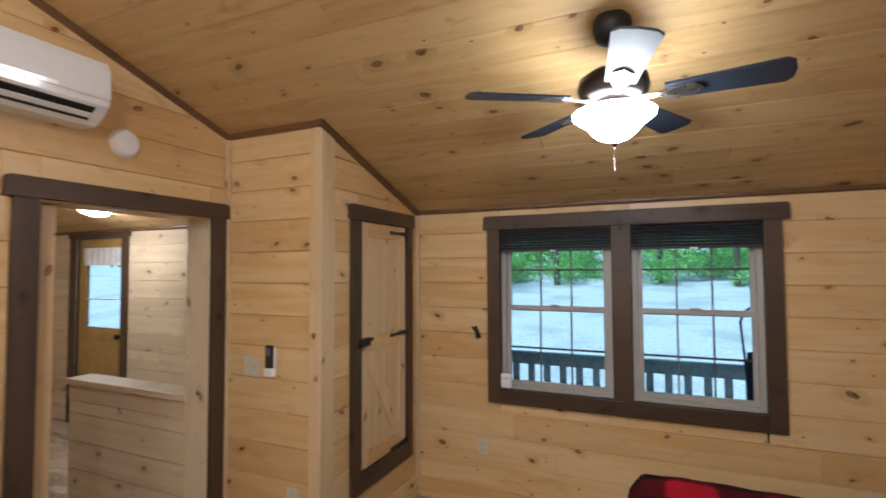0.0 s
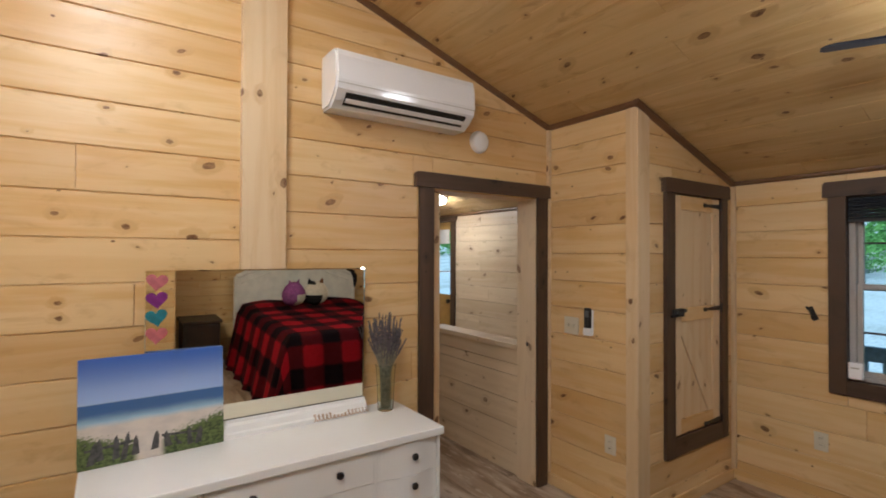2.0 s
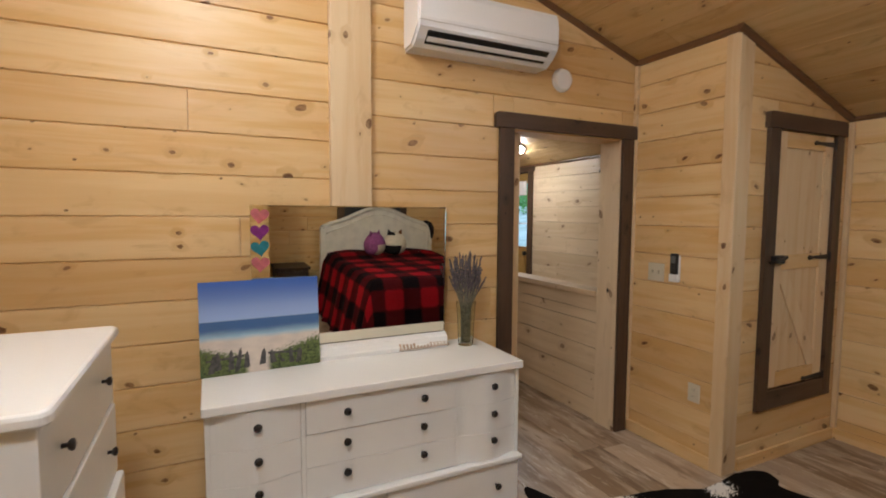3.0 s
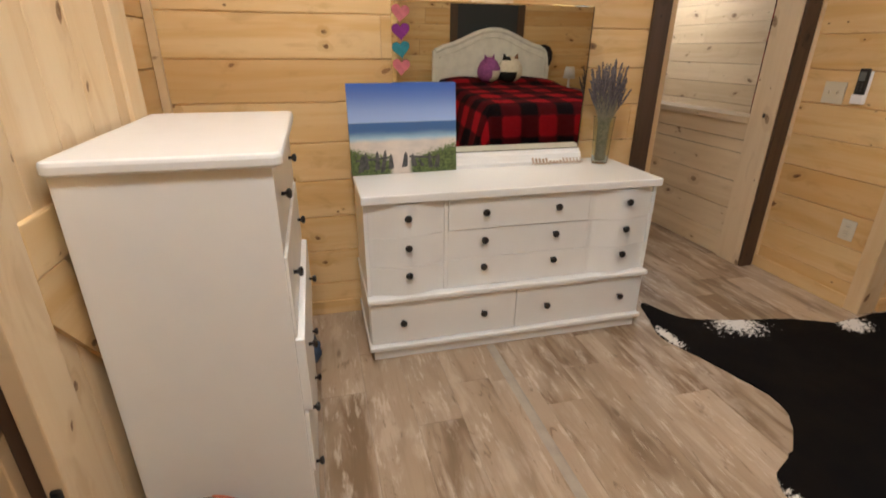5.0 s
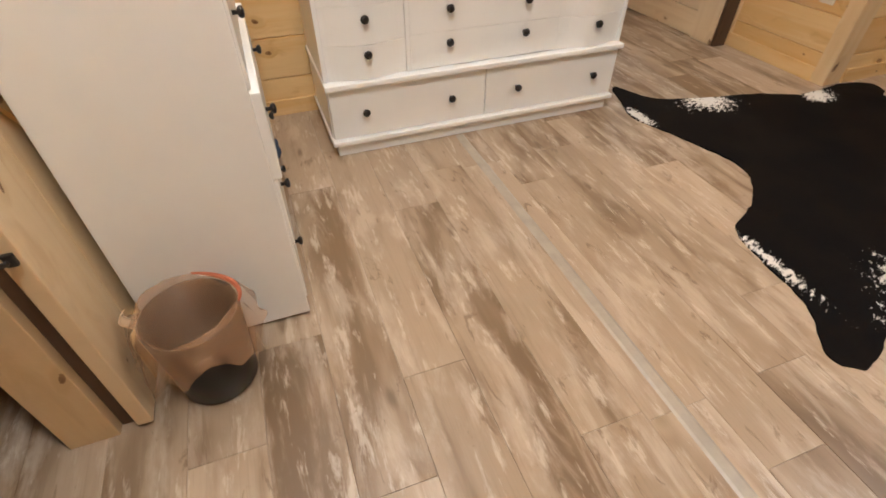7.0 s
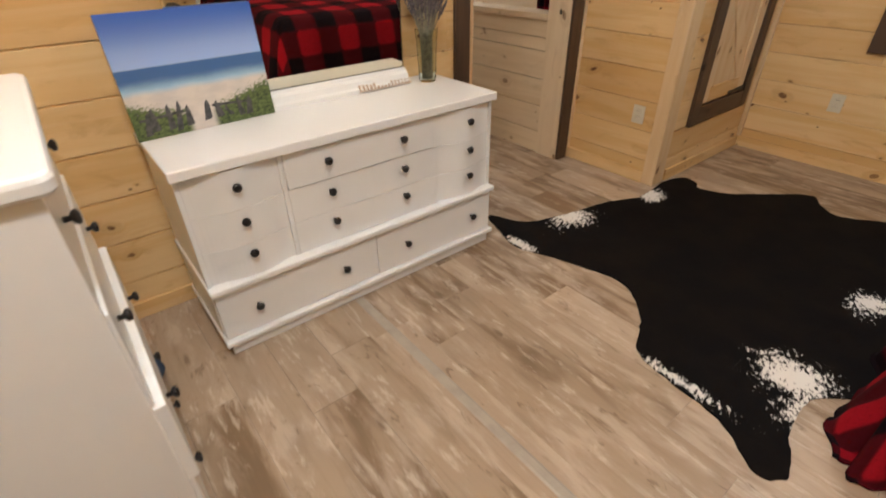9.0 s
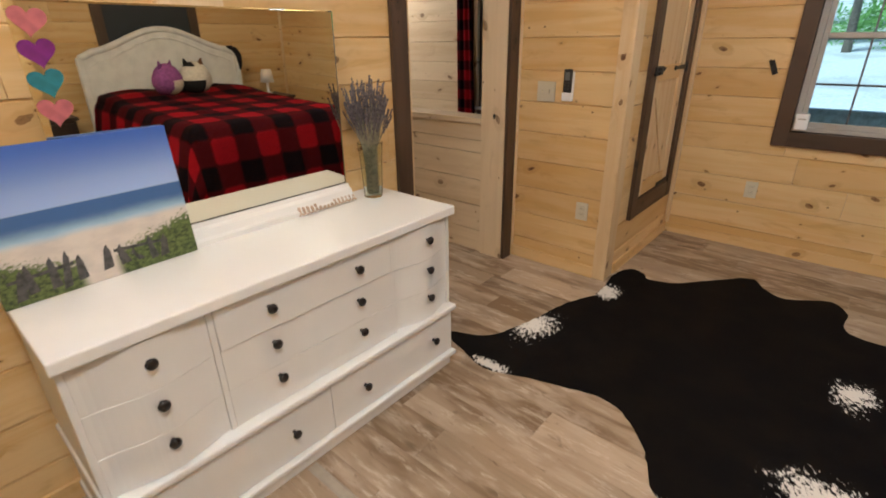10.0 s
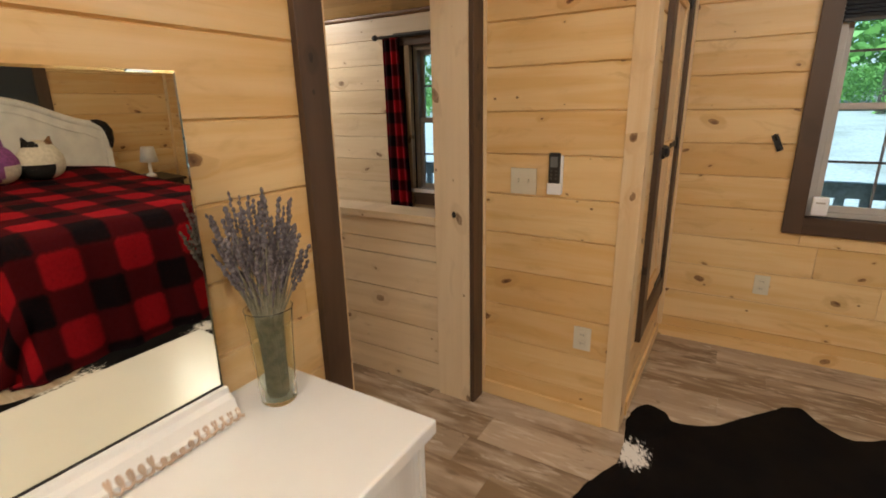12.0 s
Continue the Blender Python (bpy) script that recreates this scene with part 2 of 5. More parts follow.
def lamp_glass(name, strength, tint=WARM):
    m = Nodes(name)
    m.put(m.bsdf.inputs["Emission Color"], (*tint, 1))
    m.put(m.bsdf.inputs["Emission Strength"], strength)
    return m.done((0.9, 0.85, 0.75), 0.4)


fan_glass = lamp_glass("lit_fan_glass", FAN_LAMP, COOL)
west_glass = lamp_glass("lit_ceiling_glass", WEST_LAMP)
south_glass = lamp_glass("lit_ceiling_glass_south", SOUTH_LAMP)
far_glass = lamp_glass("lit_ceiling_glass_far", FAR_LAMP)


def plaid():
    m = Nodes("red_black_buffalo_plaid")
    n = m.add("SeparateXYZ")
    m.put(n.inputs[0], m.add("TexCoord").outputs["UV"])
    soft = m.noise(m.join(n.outputs[0], n.outputs[1], 0.0), 60.0, 3)
    band = []
    for i in (0, 1):
        w = m.math("FRACT", m.math("MULTIPLY", m.math("ADD", n.outputs[i], m.math("MULTIPLY", soft, 0.012)), 1 / 0.38))
        band.append(m.math("MULTIPLY", m.step(w, -0.01, 0.13), m.step(w, 0.63, 0.49)))
    total = m.math("ADD", band[0], band[1])
    col = m.mix(m.step(total, 0.2, 1.0), (0.29, 0.006, 0.014), (0.062, 0.003, 0.006))
    col = m.mix(m.step(total, 1.2, 2.0), col, (0.006, 0.003, 0.005))
    col = m.mix(m.math("MULTIPLY", m.step(soft, 0.45, 0.8), 0.3), col, (0.03, 0.005, 0.006))
    m.bump(m.noise(m.join(n.outputs[0], n.outputs[1], 0.0), 240.0, 2), 0.4)
    return m.done(col, 0.95, 0.0, Specular_IOR_Level=0.1)


plaid_mat = plaid()


def cowhide():
    m = Nodes("black_white_cowhide")
    x, y, z = m.split()
    v = m.join(x, y, 0.0)
    big = m.noise(v, 5.0, 4, 0.6)
    spot = m.noise(m.join(m.math("ADD", x, m.math("MULTIPLY", y, 0.55)), m.math("SUBTRACT", m.math("MULTIPLY", y, 0.42), m.math("MULTIPLY", x, 0.25)), 2.0), 62.0, 5, 0.72)
    hair = m.noise(v, 420.0, 2)
    white = None
    for cx, cy, rx, ry in ((-0.45, 1.19, 0.20, 0.15), (-0.36, 1.06, 0.14, 0.14), (-1.755, 1.55, 0.15, 0.19), (-1.60, 2.14, 0.10, 0.13), (-1.75, 1.10, 0.16, 0.045),
                           (-0.70, 0.865, 0.26, 0.045), (-0.42, 1.90, 0.10, 0.14), (-0.60, 2.88, 0.10, 0.05)):
        dx = m.math("DIVIDE", m.math("SUBTRACT", x, cx), rx)
        dy = m.math("DIVIDE", m.math("SUBTRACT", y, cy), ry)
        d = m.math("SQRT", m.math("ADD", m.math("MULTIPLY", dx, dx), m.math("MULTIPLY", dy, dy)))
        k = m.math("SUBTRACT", 1.25, d)
        white = k if white is None else m.math("MAXIMUM", white, k)
    mask = m.step(m.math("ADD", m.math("ADD", white, m.math("MULTIPLY", m.math("SUBTRACT", spot, 0.5), 3.1)), m.math("MULTIPLY", m.math("SUBTRACT", big, 0.5), 1.6)), 0.62, 0.86)
    dark = m.mix(m.step(big, 0.35, 0.7), (0.004, 0.0035, 0.004), (0.008, 0.006, 0.005))
    col = m.mix(mask, dark, (0.72, 0.70, 0.66))
    m.bump(hair, 0.3)
    return m.done(col, 0.75, 0.0, Specular_IOR_Level=0.07)


hide_mat = cowhide()


def beach():
    """The painted canvas: blue sky, sea, pale sand, dune grass."""
    m = Nodes("painted_beach_canvas")
    u, w, q = m.split("UV")
    n = m.noise(m.join(m.math("MULTIPLY", u, 3.0), m.math("MULTIPLY", w, 5.0), 0.0), 2.0, 5)
    f = m.noise(m.join(u, w, 0.0), 34.0, 5, 0.7)
    h = m.math("ADD", w, m.math("MULTIPLY", m.math("SUBTRACT", n, 0.5), 0.05))
    col = m.mix(m.step(w, 0.55, 1.0), (0.33, 0.46, 0.76), (0.045, 0.125, 0.46))
    sea = m.mix(m.step(h, 0.38, 0.50), (0.36, 0.55, 0.68), (0.05, 0.13, 0.32))
    col = m.mix(m.step(w, 0.582, 0.574), col, sea)
    sand = m.mix(m.step(n, 0.35, 0.65), (0.66, 0.60, 0.54), (0.57, 0.52, 0.48))
    col = m.mix(m.step(h, 0.42, 0.35), col, sand)
    edge = m.math("ABSOLUTE", m.math("SUBTRACT", u, 0.46))
    grass = m.math("ADD", m.math("SUBTRACT", m.math("ADD", m.math("MULTIPLY", edge, 0.36), 0.16), w), m.math("MULTIPLY", m.math("SUBTRACT", f, 0.5), 0.34))
    green = m.mix(m.step(f, 0.35, 0.65), (0.025, 0.045, 0.018), (0.14, 0.19, 0.055))
    col = m.mix(m.math("MULTIPLY", m.step(grass, 0.0, 0.05), m.step(edge, 0.06, 0.12)), col, green)
    m.bump(f, 0.1)
    return m.done(col, 0.5)


canvas_mat = beach()


# ---- mesh helpers ----
def mesh_of(bm, material, name):
    me = bpy.data.meshes.new(name)
    bmesh.ops.recalc_face_normals(bm, faces=bm.faces)
    bm.to_mesh(me)
    bm.free()
    for mt in (material if isinstance(material, (list, tuple)) else [material]):
        me.materials.append(mt)
    return me


def part(name, bm, material, parent=None, label="", smooth=False):
    me = mesh_of(bm, material, name)
    if smooth:
        me.polygons.foreach_set("use_smooth", [True] * len(me.polygons))
    ob = new(name, me)
    if parent is not None:
        ob.parent = parent
    if label:
        ob["label"] = label
    return ob


def thing(name, at, label, category, group="", turn=0.0, kind=""):
    ob = new(name)
    ob.matrix_world = pose(*at, 0, 0, turn)
    ob.empty_display_size = 0.1
    return tagged(ob, label, category, group, kind)


def box(x0, y0, z0, x1, y1, z1, bevel=0.0, segments=2, bm=None):
    b = bmesh.new()
    bmesh.ops.create_cube(b, size=1.0)
    for v in b.verts:
        v.co = Vector(((x0 + x1) / 2 + v.co.x * (x1 - x0), (y0 + y1) / 2 + v.co.y * (y1 - y0), (z0 + z1) / 2 + v.co.z * (z1 - z0)))
    if bevel:
        bmesh.ops.bevel(b, geom=list(b.edges), offset=bevel, segments=segments, affect="EDGES", profile=0.6)
    if bm is None:
        return b
    me = bpy.data.meshes.new("t")
    b.to_mesh(me)
    b.free()
    bm.from_mesh(me)
    bpy.data.meshes.remove(me)
    return bm


def turned(profile, n=32, at=(0, 0, 0), axis="Z", cap=True):
    """A solid of revolution from (radius, height) pairs."""
    bm = bmesh.new()
    rings = []
    for r, h in profile:
        ring = []
        for i in range(n):
            a = 2 * math.pi * i / n
            p = (r * math.cos(a), r * math.sin(a), h)
            if axis == "X":
                p = (p[2], p[0], p[1])
            elif axis == "Y":
                p = (p[0], p[2], p[1])
            ring.append(bm.verts.new(Vector(p) + Vector(at)))
        rings.append(ring)
    for a, b in zip(rings, rings[1:]):
        for i in range(n):
            bm.faces.new((a[i], a[(i + 1) % n], b[(i + 1) % n], b[i]))
    if cap:
        for ring in (rings[0], rings[-1]):
            bm.faces.new(ring)
    return bm


def slab_rounded(x0, y0, x1, y1, z0, z1, r, edge):
    """A board with rounded corners in plan and softened edges."""
    bm = bmesh.new()
    rings = []
    for z, inset in ((z0, edge * 0.6), (z0 + edge * 0.6, 0.0), (z1 - edge, 0.0), (z1 - edge * 0.3, edge * 0.3), (z1, edge)):
        ring = []
        for cx, cy, a0 in ((x1 - r, y1 - r, 0), (x0 + r, y1 - r, 90), (x0 + r, y0 + r, 180), (x1 - r, y0 + r, 270)):
            for k in range(7):
                a = radians(a0 + 15 * k)
                ring.append(bm.verts.new((cx + (r - inset) * math.cos(a), cy + (r - inset) * math.sin(a), z)))
        rings.append(ring)
    for a, b in zip(rings, rings[1:]):
        for i in range(28):
            bm.faces.new((a[i], a[(i + 1) % 28], b[(i + 1) % 28], b[i]))
    bm.faces.new(rings[0])
    bm.faces.new(rings[-1])
    return bm


def prism(poly, place, d0, d1):
    """A polygon of (u, w) pairs thickened from depth d0 to d1; place(u, w, d) gives the point."""
    bm = bmesh.new()
    a = [bm.verts.new(place(u, w, d0)) for u, w in poly]
    b = [bm.verts.new(place(u, w, d1)) for u, w in poly]
    bm.faces.new(a)
    bm.faces.new(b)
    for i in range(len(poly)):
        j = (i + 1) % len(poly)
        bm.faces.new((a[i], a[j], b[j], b[i]))
    return bm


def tube(points, radius, n=8, bm=None):
    bm = bm or bmesh.new()
    rings = []
    pts = [Vector(p) for p in points]
    for i, p in enumerate(pts):
        d = (pts[min(i + 1, len(pts) - 1)] - pts[max(i - 1, 0)]).normalized()
        s = d.orthogonal().normalized()
        t = d.cross(s)
        r = radius[i] if isinstance(radius, (list, tuple)) else radius
        rings.append([bm.verts.new(p + r * (math.cos(2 * math.pi * k / n) * s + math.sin(2 * math.pi * k / n) * t)) for k in range(n)])
    for a, b in zip(rings, rings[1:]):
        off = min(range(n), key=lambda o: (a[0].co - b[o].co).length)
        for k in range(n):
            bm.faces.new((a[k], a[(k + 1) % n], b[(k + 1 + off) % n], b[(k + off) % n]))
    bm.faces.new(rings[0])
    bm.faces.new(rings[-1])
    return bm


def clip(poly, a, b, c):
    """The part of a polygon in which a*u + b*w <= c."""
    out = []
    for i, p in enumerate(poly):
        q = poly[(i + 1) % len(poly)]
        fp, fq = a * p[0] + b * p[1] - c, a * q[0] + b * q[1] - c
        if fp <= 0:
            out.append(p)
        if (fp < 0 < fq) or (fq < 0 < fp):
            k = fp / (fp - fq)
            out.append((p[0] + k * (q[0] - p[0]), p[1] + k * (q[1] - p[1])))
    return out


def cut(rects, hole):
    """Rectangles (u0, w0, u1, w1) with the rectangular hole taken out."""
    out = []
    a0, b0, a1, b1 = hole
    for u0, w0, u1, w1 in rects:
        if a0 >= u1 or a1 <= u0 or b0 >= w1 or b1 <= w0:
            out.append((u0, w0, u1, w1))
            continue
        if a0 > u0:
            out.append((u0, w0, a0, w1))
        if a1 < u1:
            out.append((a1, w0, u1, w1))
        m0, m1 = max(u0, a0), min(u1, a1)
        if b0 > w0:
            out.append((m0, w0, m1, b0))
        if b1 < w1:
            out.append((m0, b1, m1, w1))
    return out


ROOF_CUTS = ((PITCH, 1.0, EAVE + PITCH * NORTH + 0.01), (-PITCH, 1.0, EAVE + PITCH * (NORTH - 2 * RIDGE) + 0.01))
BOARDS = []      # board jobs, carried out last


def wall(name, axis, plane, facing, u0, u1, top, holes=(), thick=0.11, gable=False, boards=None, seam=0.15, pitch=0.184, label="", joint=None):
    """A wall core with real openings; its boards follow at the end of the file. axis: the way it runs."""
    def place(u, w, d):
        return Vector((u, plane + facing * d, w)) if axis == "x" else Vector((plane + facing * d, u, w))
    rects = [(u0, -0.05, u1, top)]
    for hole in holes:
        rects = cut(rects, hole)
    bm = bmesh.new()
    for a, b, c, d in rects:
        poly = [(a, b), (c, b), (c, d), (a, d)]
        if gable:
            for g in ROOF_CUTS:
                poly = clip(poly, *g)
        if len(poly) > 2:
            piece = prism(poly, place, -0.013, -thick)
            me = bpy.data.meshes.new("t")
            piece.to_mesh(me)
            piece.free()
            bm.from_mesh(me)
            bpy.data.meshes.remove(me)
    ob = part(name, bm, stain_dark)
    tagged(ob, label or "wall of horizontal knotty pine boards", "wall", kind="structure")
    if boards:
        if joint:
            BOARDS.append((ob, place, u0, joint[0], top, holes, gable, boards, joint[1], pitch))
        BOARDS.append((ob, place, joint[0] if joint else u0, u1, top, holes, gable, boards, seam, pitch))
    return ob


# ---- large structure ----
WIN = ((-1.03, 0.84, -0.28, 1.955), (-0.163, 0.84, 0.55, 1.955))
WIN_FAR = (-3.55, 0.80, -2.83, 1.88)
ENTRY = (-5.99, -0.05, -5.16, 2.04)
DOORWAY = (1.285, -0.05, 2.14, 1.985)
CLOSET = (2.635, 0.445, 3.225, 1.985)
BATH = (-0.845, -0.05, 0.06, 2.0)

wall("wall_west", "y", WEST, 1, SOUTH, BUMP_Y, 3.3, [DOORWAY], 0.175, True, pine_y, 0.1385, 0.1845, joint=(0.315, 0.178))
wall("wall_closet_west", "y", WEST, 1, BUMP_Y, NORTH, 3.3, [], 0.175, True)
wall("wall_closet_south", "x", BUMP_Y, -1, WEST, BUMP_X - 0.02, 3.3, [], 0.09, False, pine_x, 0.150, 0.1815)
wall("wall_closet_east", "y", BUMP_X, 1, BUMP_Y + 0.015, NORTH, 3.3, [CLOSET], 0.09, True, pine_y, 0.150, 0.1815)
wall("wall_north", "x", NORTH, -1, BUMP_X - 0.1, EAST, EAVE + 0.02, list(WIN), 0.13, False, pine_x, 0.135, 0.1805)
wall("wall_north_far", "x", NORTH, -1, FAR_WEST, BUMP_X - 0.1, EAVE + 0.02, [WIN_FAR, ENTRY], 0.13, False, pale_x, 0.135, 0.1805, "wall of pale knotty pine boards beyond the doorway")
wall("wall_south", "x", SOUTH, 1, FAR_WEST, EAST, roof(SOUTH) + 0.02, [BATH], 0.060, False, pine_x, 0.12, 0.188)
wall("wall_east", "y", EAST, -1, SOUTH, NORTH, 3.3, [], 0.11, True, pine_y, 0.10, 0.188)
wall("wall_far_west", "y", FAR_WEST, 1, SOUTH, NORTH, 3.3, [], 0.11, True, pine_y, 0.10, 0.188)
wall("wall_outer_south", "x", -2.72, 1, FAR_WEST, EAST, 2.12, [], 0.1)
wall("wall_bath_back", "x", -2.60, 1, -1.6, 1.2, 2.2, [], 0.1, False, pine_x, 0.1, 0.188)
wall("wall_bath_west", "y", -1.6, 1, -2.6, SOUTH - 0.062, 2.7, [], 0.1, True)
wall("wall_bath_east", "y", 1.2, -1, -2.6, SOUTH - 0.062, 2.7, [], 0.1, True)

wall("wall_corner_closet", "y", 1.30, -1, SOUTH, 0.287, 3.3, [], 0.10, True, pine_y, 0.10, 0.188)
wall("wall_corner_closet_side", "x", 0.30, 1, 1.31, EAST, roof(0.30), [], 0.10, False, pine_x, 0.10, 0.188)
slab = part("floor", box(FAR_WEST, -2.7, -0.12, EAST + 0.1, NORTH, -0.006), stain_dark)
tagged(slab, "floor of weathered grey-brown vinyl planks", "floor", kind="structure")


def ceiling():
    """Tongue-and-groove boards on both slopes in one mesh, under a roof deck."""
    rnd = random.Random(5)
    bm = bmesh.new()
    length = math.hypot(1, PITCH)
    for side in (1, -1):
        run = (NORTH - RIDGE) * length
        s = 0.0
        while s < run:
            e = min(s + 0.176, run)
            x = FAR_WEST - rnd.uniform(0, 1.5)
            while x < EAST:
                x2 = min(x + rnd.uniform(1.7, 3.6), EAST + 0.05)
                ring = []
                for depth, gap in ((0.012, 0.0), (0.003, 0.0), (0.0, 0.0032)):
                    quad = []
                    for xx, ss in ((x + gap * 0.4, s + gap), (x2 - gap * 0.4, s + gap), (x2 - gap * 0.4, e - gap), (x + gap * 0.4, e - gap)):
                        y = NORTH - ss / length
                        z = EAVE + PITCH * (NORTH - y) + depth
                        quad.append(bm.verts.new((xx, y if side > 0 else 2 * RIDGE - y, z)))
                    ring.append(quad)
                for a, b in zip(ring, ring[1:]):
                    for i in range(4):
                        bm.faces.new((a[i], a[(i + 1) % 4], b[(i + 1) % 4], b[i]))
                bm.faces.new(ring[2])
                x = x2
            s = e
    ob = part("ceiling", bm, pine_ceiling)
    return tagged(ob, "sloping ceiling of knotty pine tongue-and-groove boards", "ceiling", kind="structure")


ceiling()
deck = bmesh.new()
for sgn in (1, -1):
    ys = (NORTH + 0.4, RIDGE) if sgn > 0 else (RIDGE, 2 * RIDGE - NORTH - 0.4)
    ring = [[deck.verts.new((x, y, roof(y) + up)) for x, y in ((FAR_WEST - 0.2, ys[0]), (EAST + 0.2, ys[0]), (EAST + 0.2, ys[1]), (FAR_WEST - 0.2, ys[1]))] for up in (0.012, 0.12)]
    deck.faces.new(ring[0])
    deck.faces.new(ring[1])
    for i in range(4):
        deck.faces.new((ring[0][i], ring[0][(i + 1) % 4], ring[1][(i + 1) % 4], ring[1][i]))
tagged(part("roof", deck, stain_dark), "dark roof deck above the ceiling", "roof", kind="structure")


def moulding(a, b, depth, tall, material, name="trim", into=(0, 0, 1), label="brown stained ceiling moulding"):
    """A strip from a to b, tall downwards, depth along into."""
    a, b, d = Vector(a), Vector(b), Vector(into)
    bm = bmesh.new()
    prof = [(0.0, 0.0), (depth, 0.0), (depth, -tall * 0.55), (depth * 0.55, -tall), (0.0, -tall)]
    rings = [[bm.verts.new(p + d * u + Vector((0, 0, w))) for u, w in prof] for p in (a, b)]
    bm.faces.new(rings[0])
    bm.faces.new(rings[1])
    for i in range(5):
        bm.faces.new((rings[0][i], rings[0][(i + 1) % 5], rings[1][(i + 1) % 5], rings[1][i]))
    return tagged(part(name, bm, material), label, "trim", kind="structure")


crown_x = wood("brown_stained_moulding_x", "X", "Z", (0.17, 0.085, 0.036), (0.13, 0.06, 0.024), (0.07, 0.03, 0.012), (0.04, 0.02, 0.01), knots=0)
moulding((WEST, RIDGE, roof(RIDGE)), (WEST, BUMP_Y, roof(BUMP_Y)), 0.02, 0.034, crown, into=(1, 0, 0))
moulding((WEST, SOUTH, roof(SOUTH)), (WEST, RIDGE, roof(RIDGE)), 0.02, 0.034, crown, into=(1, 0, 0))
moulding((WEST, BUMP_Y, roof(BUMP_Y) + 0.006), (BUMP_X + 0.012, BUMP_Y, roof(BUMP_Y) + 0.006), 0.022, 0.034, crown_x, into=(0, -1, 0))
moulding((BUMP_X, BUMP_Y - 0.03, roof(BUMP_Y - 0.02)), (BUMP_X, NORTH, roof(NORTH)), 0.03, 0.034, crown, into=(1, 0, 0))
moulding((BUMP_X, NORTH, EAVE + 0.004), (EAST, NORTH, EAVE + 0.004), 0.022, 0.028, crown_x, into=(0, -1, 0))
moulding((FAR_WEST, NORTH, EAVE + 0.004), (-2.56, NORTH, EAVE + 0.004), 0.022, 0.028, crown_x, into=(0, -1, 0))
moulding((EAST, RIDGE, roof(RIDGE)), (EAST, NORTH, roof(NORTH)), 0.02, 0.034, crown, into=(-1, 0, 0))

BASE = "light pine baseboard along the floor"


def board(name, lo, hi, material, label, bevel=0.003, category="trim"):
    return tagged(part(name, box(*lo, *hi, bevel), material), label, category, kind="structure")


board("baseboard", (WEST, SOUTH, 0), (WEST + 0.014, 1.185, 0.075), pine_y, BASE)
board("baseboard", (WEST, BUMP_Y - 0.014, 0), (BUMP_X - 0.07, BUMP_Y, 0.075), pine_x, BASE)
board("baseboard", (BUMP_X, 2.40, 0), (BUMP_X + 0.014, NORTH - 0.014, 0.075), pine_y, BASE)
board("baseboard", (BUMP_X, NORTH - 0.014, 0), (EAST, NORTH, 0.075), pine_x, BASE)
board("baseboard", (EAST - 0.014, SOUTH, 0), (EAST, NORTH - 0.014, 0.075), pine_y, BASE)
board("baseboard", (WEST + 0.014, SOUTH, 0), (-0.846, SOUTH + 0.014, 0.075), pine_x, BASE)
CB = "pine corner board with small knots"
board("trim", (BUMP_X - 0.072, BUMP_Y - 0.007, 0), (BUMP_X + 0.009, BUMP_Y + 0.004, roof(BUMP_Y) - 0.002), pine_zx, CB)
board("trim", (BUMP_X - 0.004, BUMP_Y + 0.005, 0), (BUMP_X + 0.008, BUMP_Y + 0.115, roof(BUMP_Y + 0.115) - 0.004), pine_z, CB)
board("trim", (WEST, BUMP_Y - 0.026, 0.08), (WEST + 0.026, BUMP_Y - 0.002, roof(BUMP_Y) - 0.03), pine_zx, "narrow pine corner strip")
board("trim", (BUMP_X + 0.002, NORTH - 0.03, 0.08), (BUMP_X + 0.03, NORTH - 0.002, EAVE - 0.03), pine_zx, "narrow pine corner strip")
board("trim", (WEST, SOUTH + 0.002, 0.08), (WEST + 0.028, SOUTH + 0.036, roof(SOUTH) - 0.03), pine_zx, "pine corner strip")
board("ridge_post", (WEST, 0.212, 0.08), (WEST + 0.04, 0.418, roof(0.212) - 0.01), pine_z, "flat upright pine post on the wall up to the ridge", 0.005, "post")

# pine reveal and dark casing of the doorway
board("trim", (WEST - 0.178, 2.131, 0), (WEST + 0.002, 2.1395, 1.984), pale_zx, "pale pine door jamb with a latch hole")
board("trim", (WEST - 0.178, 1.2855, 0), (WEST + 0.002, 1.294, 1.984), pale_zx, "pale pine door jamb")
board("trim", (WEST - 0.178, 1.294, 1.975), (WEST + 0.002, 2.131, 1.984), pine_y, "pine door head")
DC = "dark-stained wooden door casing"
casing = thing("door_1", (WEST, 1.71, 0), "doorway with dark-stained wooden casing and a pocket door", "door", kind="structure")
casing_parts = (("casing", (0, 1.185 - 1.71, 0), (0.022, 1.285 - 1.71, 1.985), trim_z), ("casing", (0, 2.14 - 1.71, 0), (0.022, 2.235 - 1.71, 1.985), trim_z))
for nm, lo, hi, mt in casing_parts:
    part(nm, box(*lo, *hi, 0.004), mt, casing)


def header(y0, y1, z0, z1, depth, material, axis="y", rounding=0.022):
    """A casing head with softly rounded upper corners."""
    pts = [(y0, z0), (y1, z0)]
    for cx, a0 in ((y1 - rounding, 0), (y0 + rounding, 90)):
        for k in range(6):
            a = radians(a0 + 18 * k)
            pts.append((cx + rounding * math.cos(a), z1 - rounding + rounding * math.sin(a)))
    put = (lambda u, w, d: Vector((d, u, w))) if axis == "y" else (lambda u, w, d: Vector((u, -d, w)))
    return prism(pts, put, 0.0, depth)


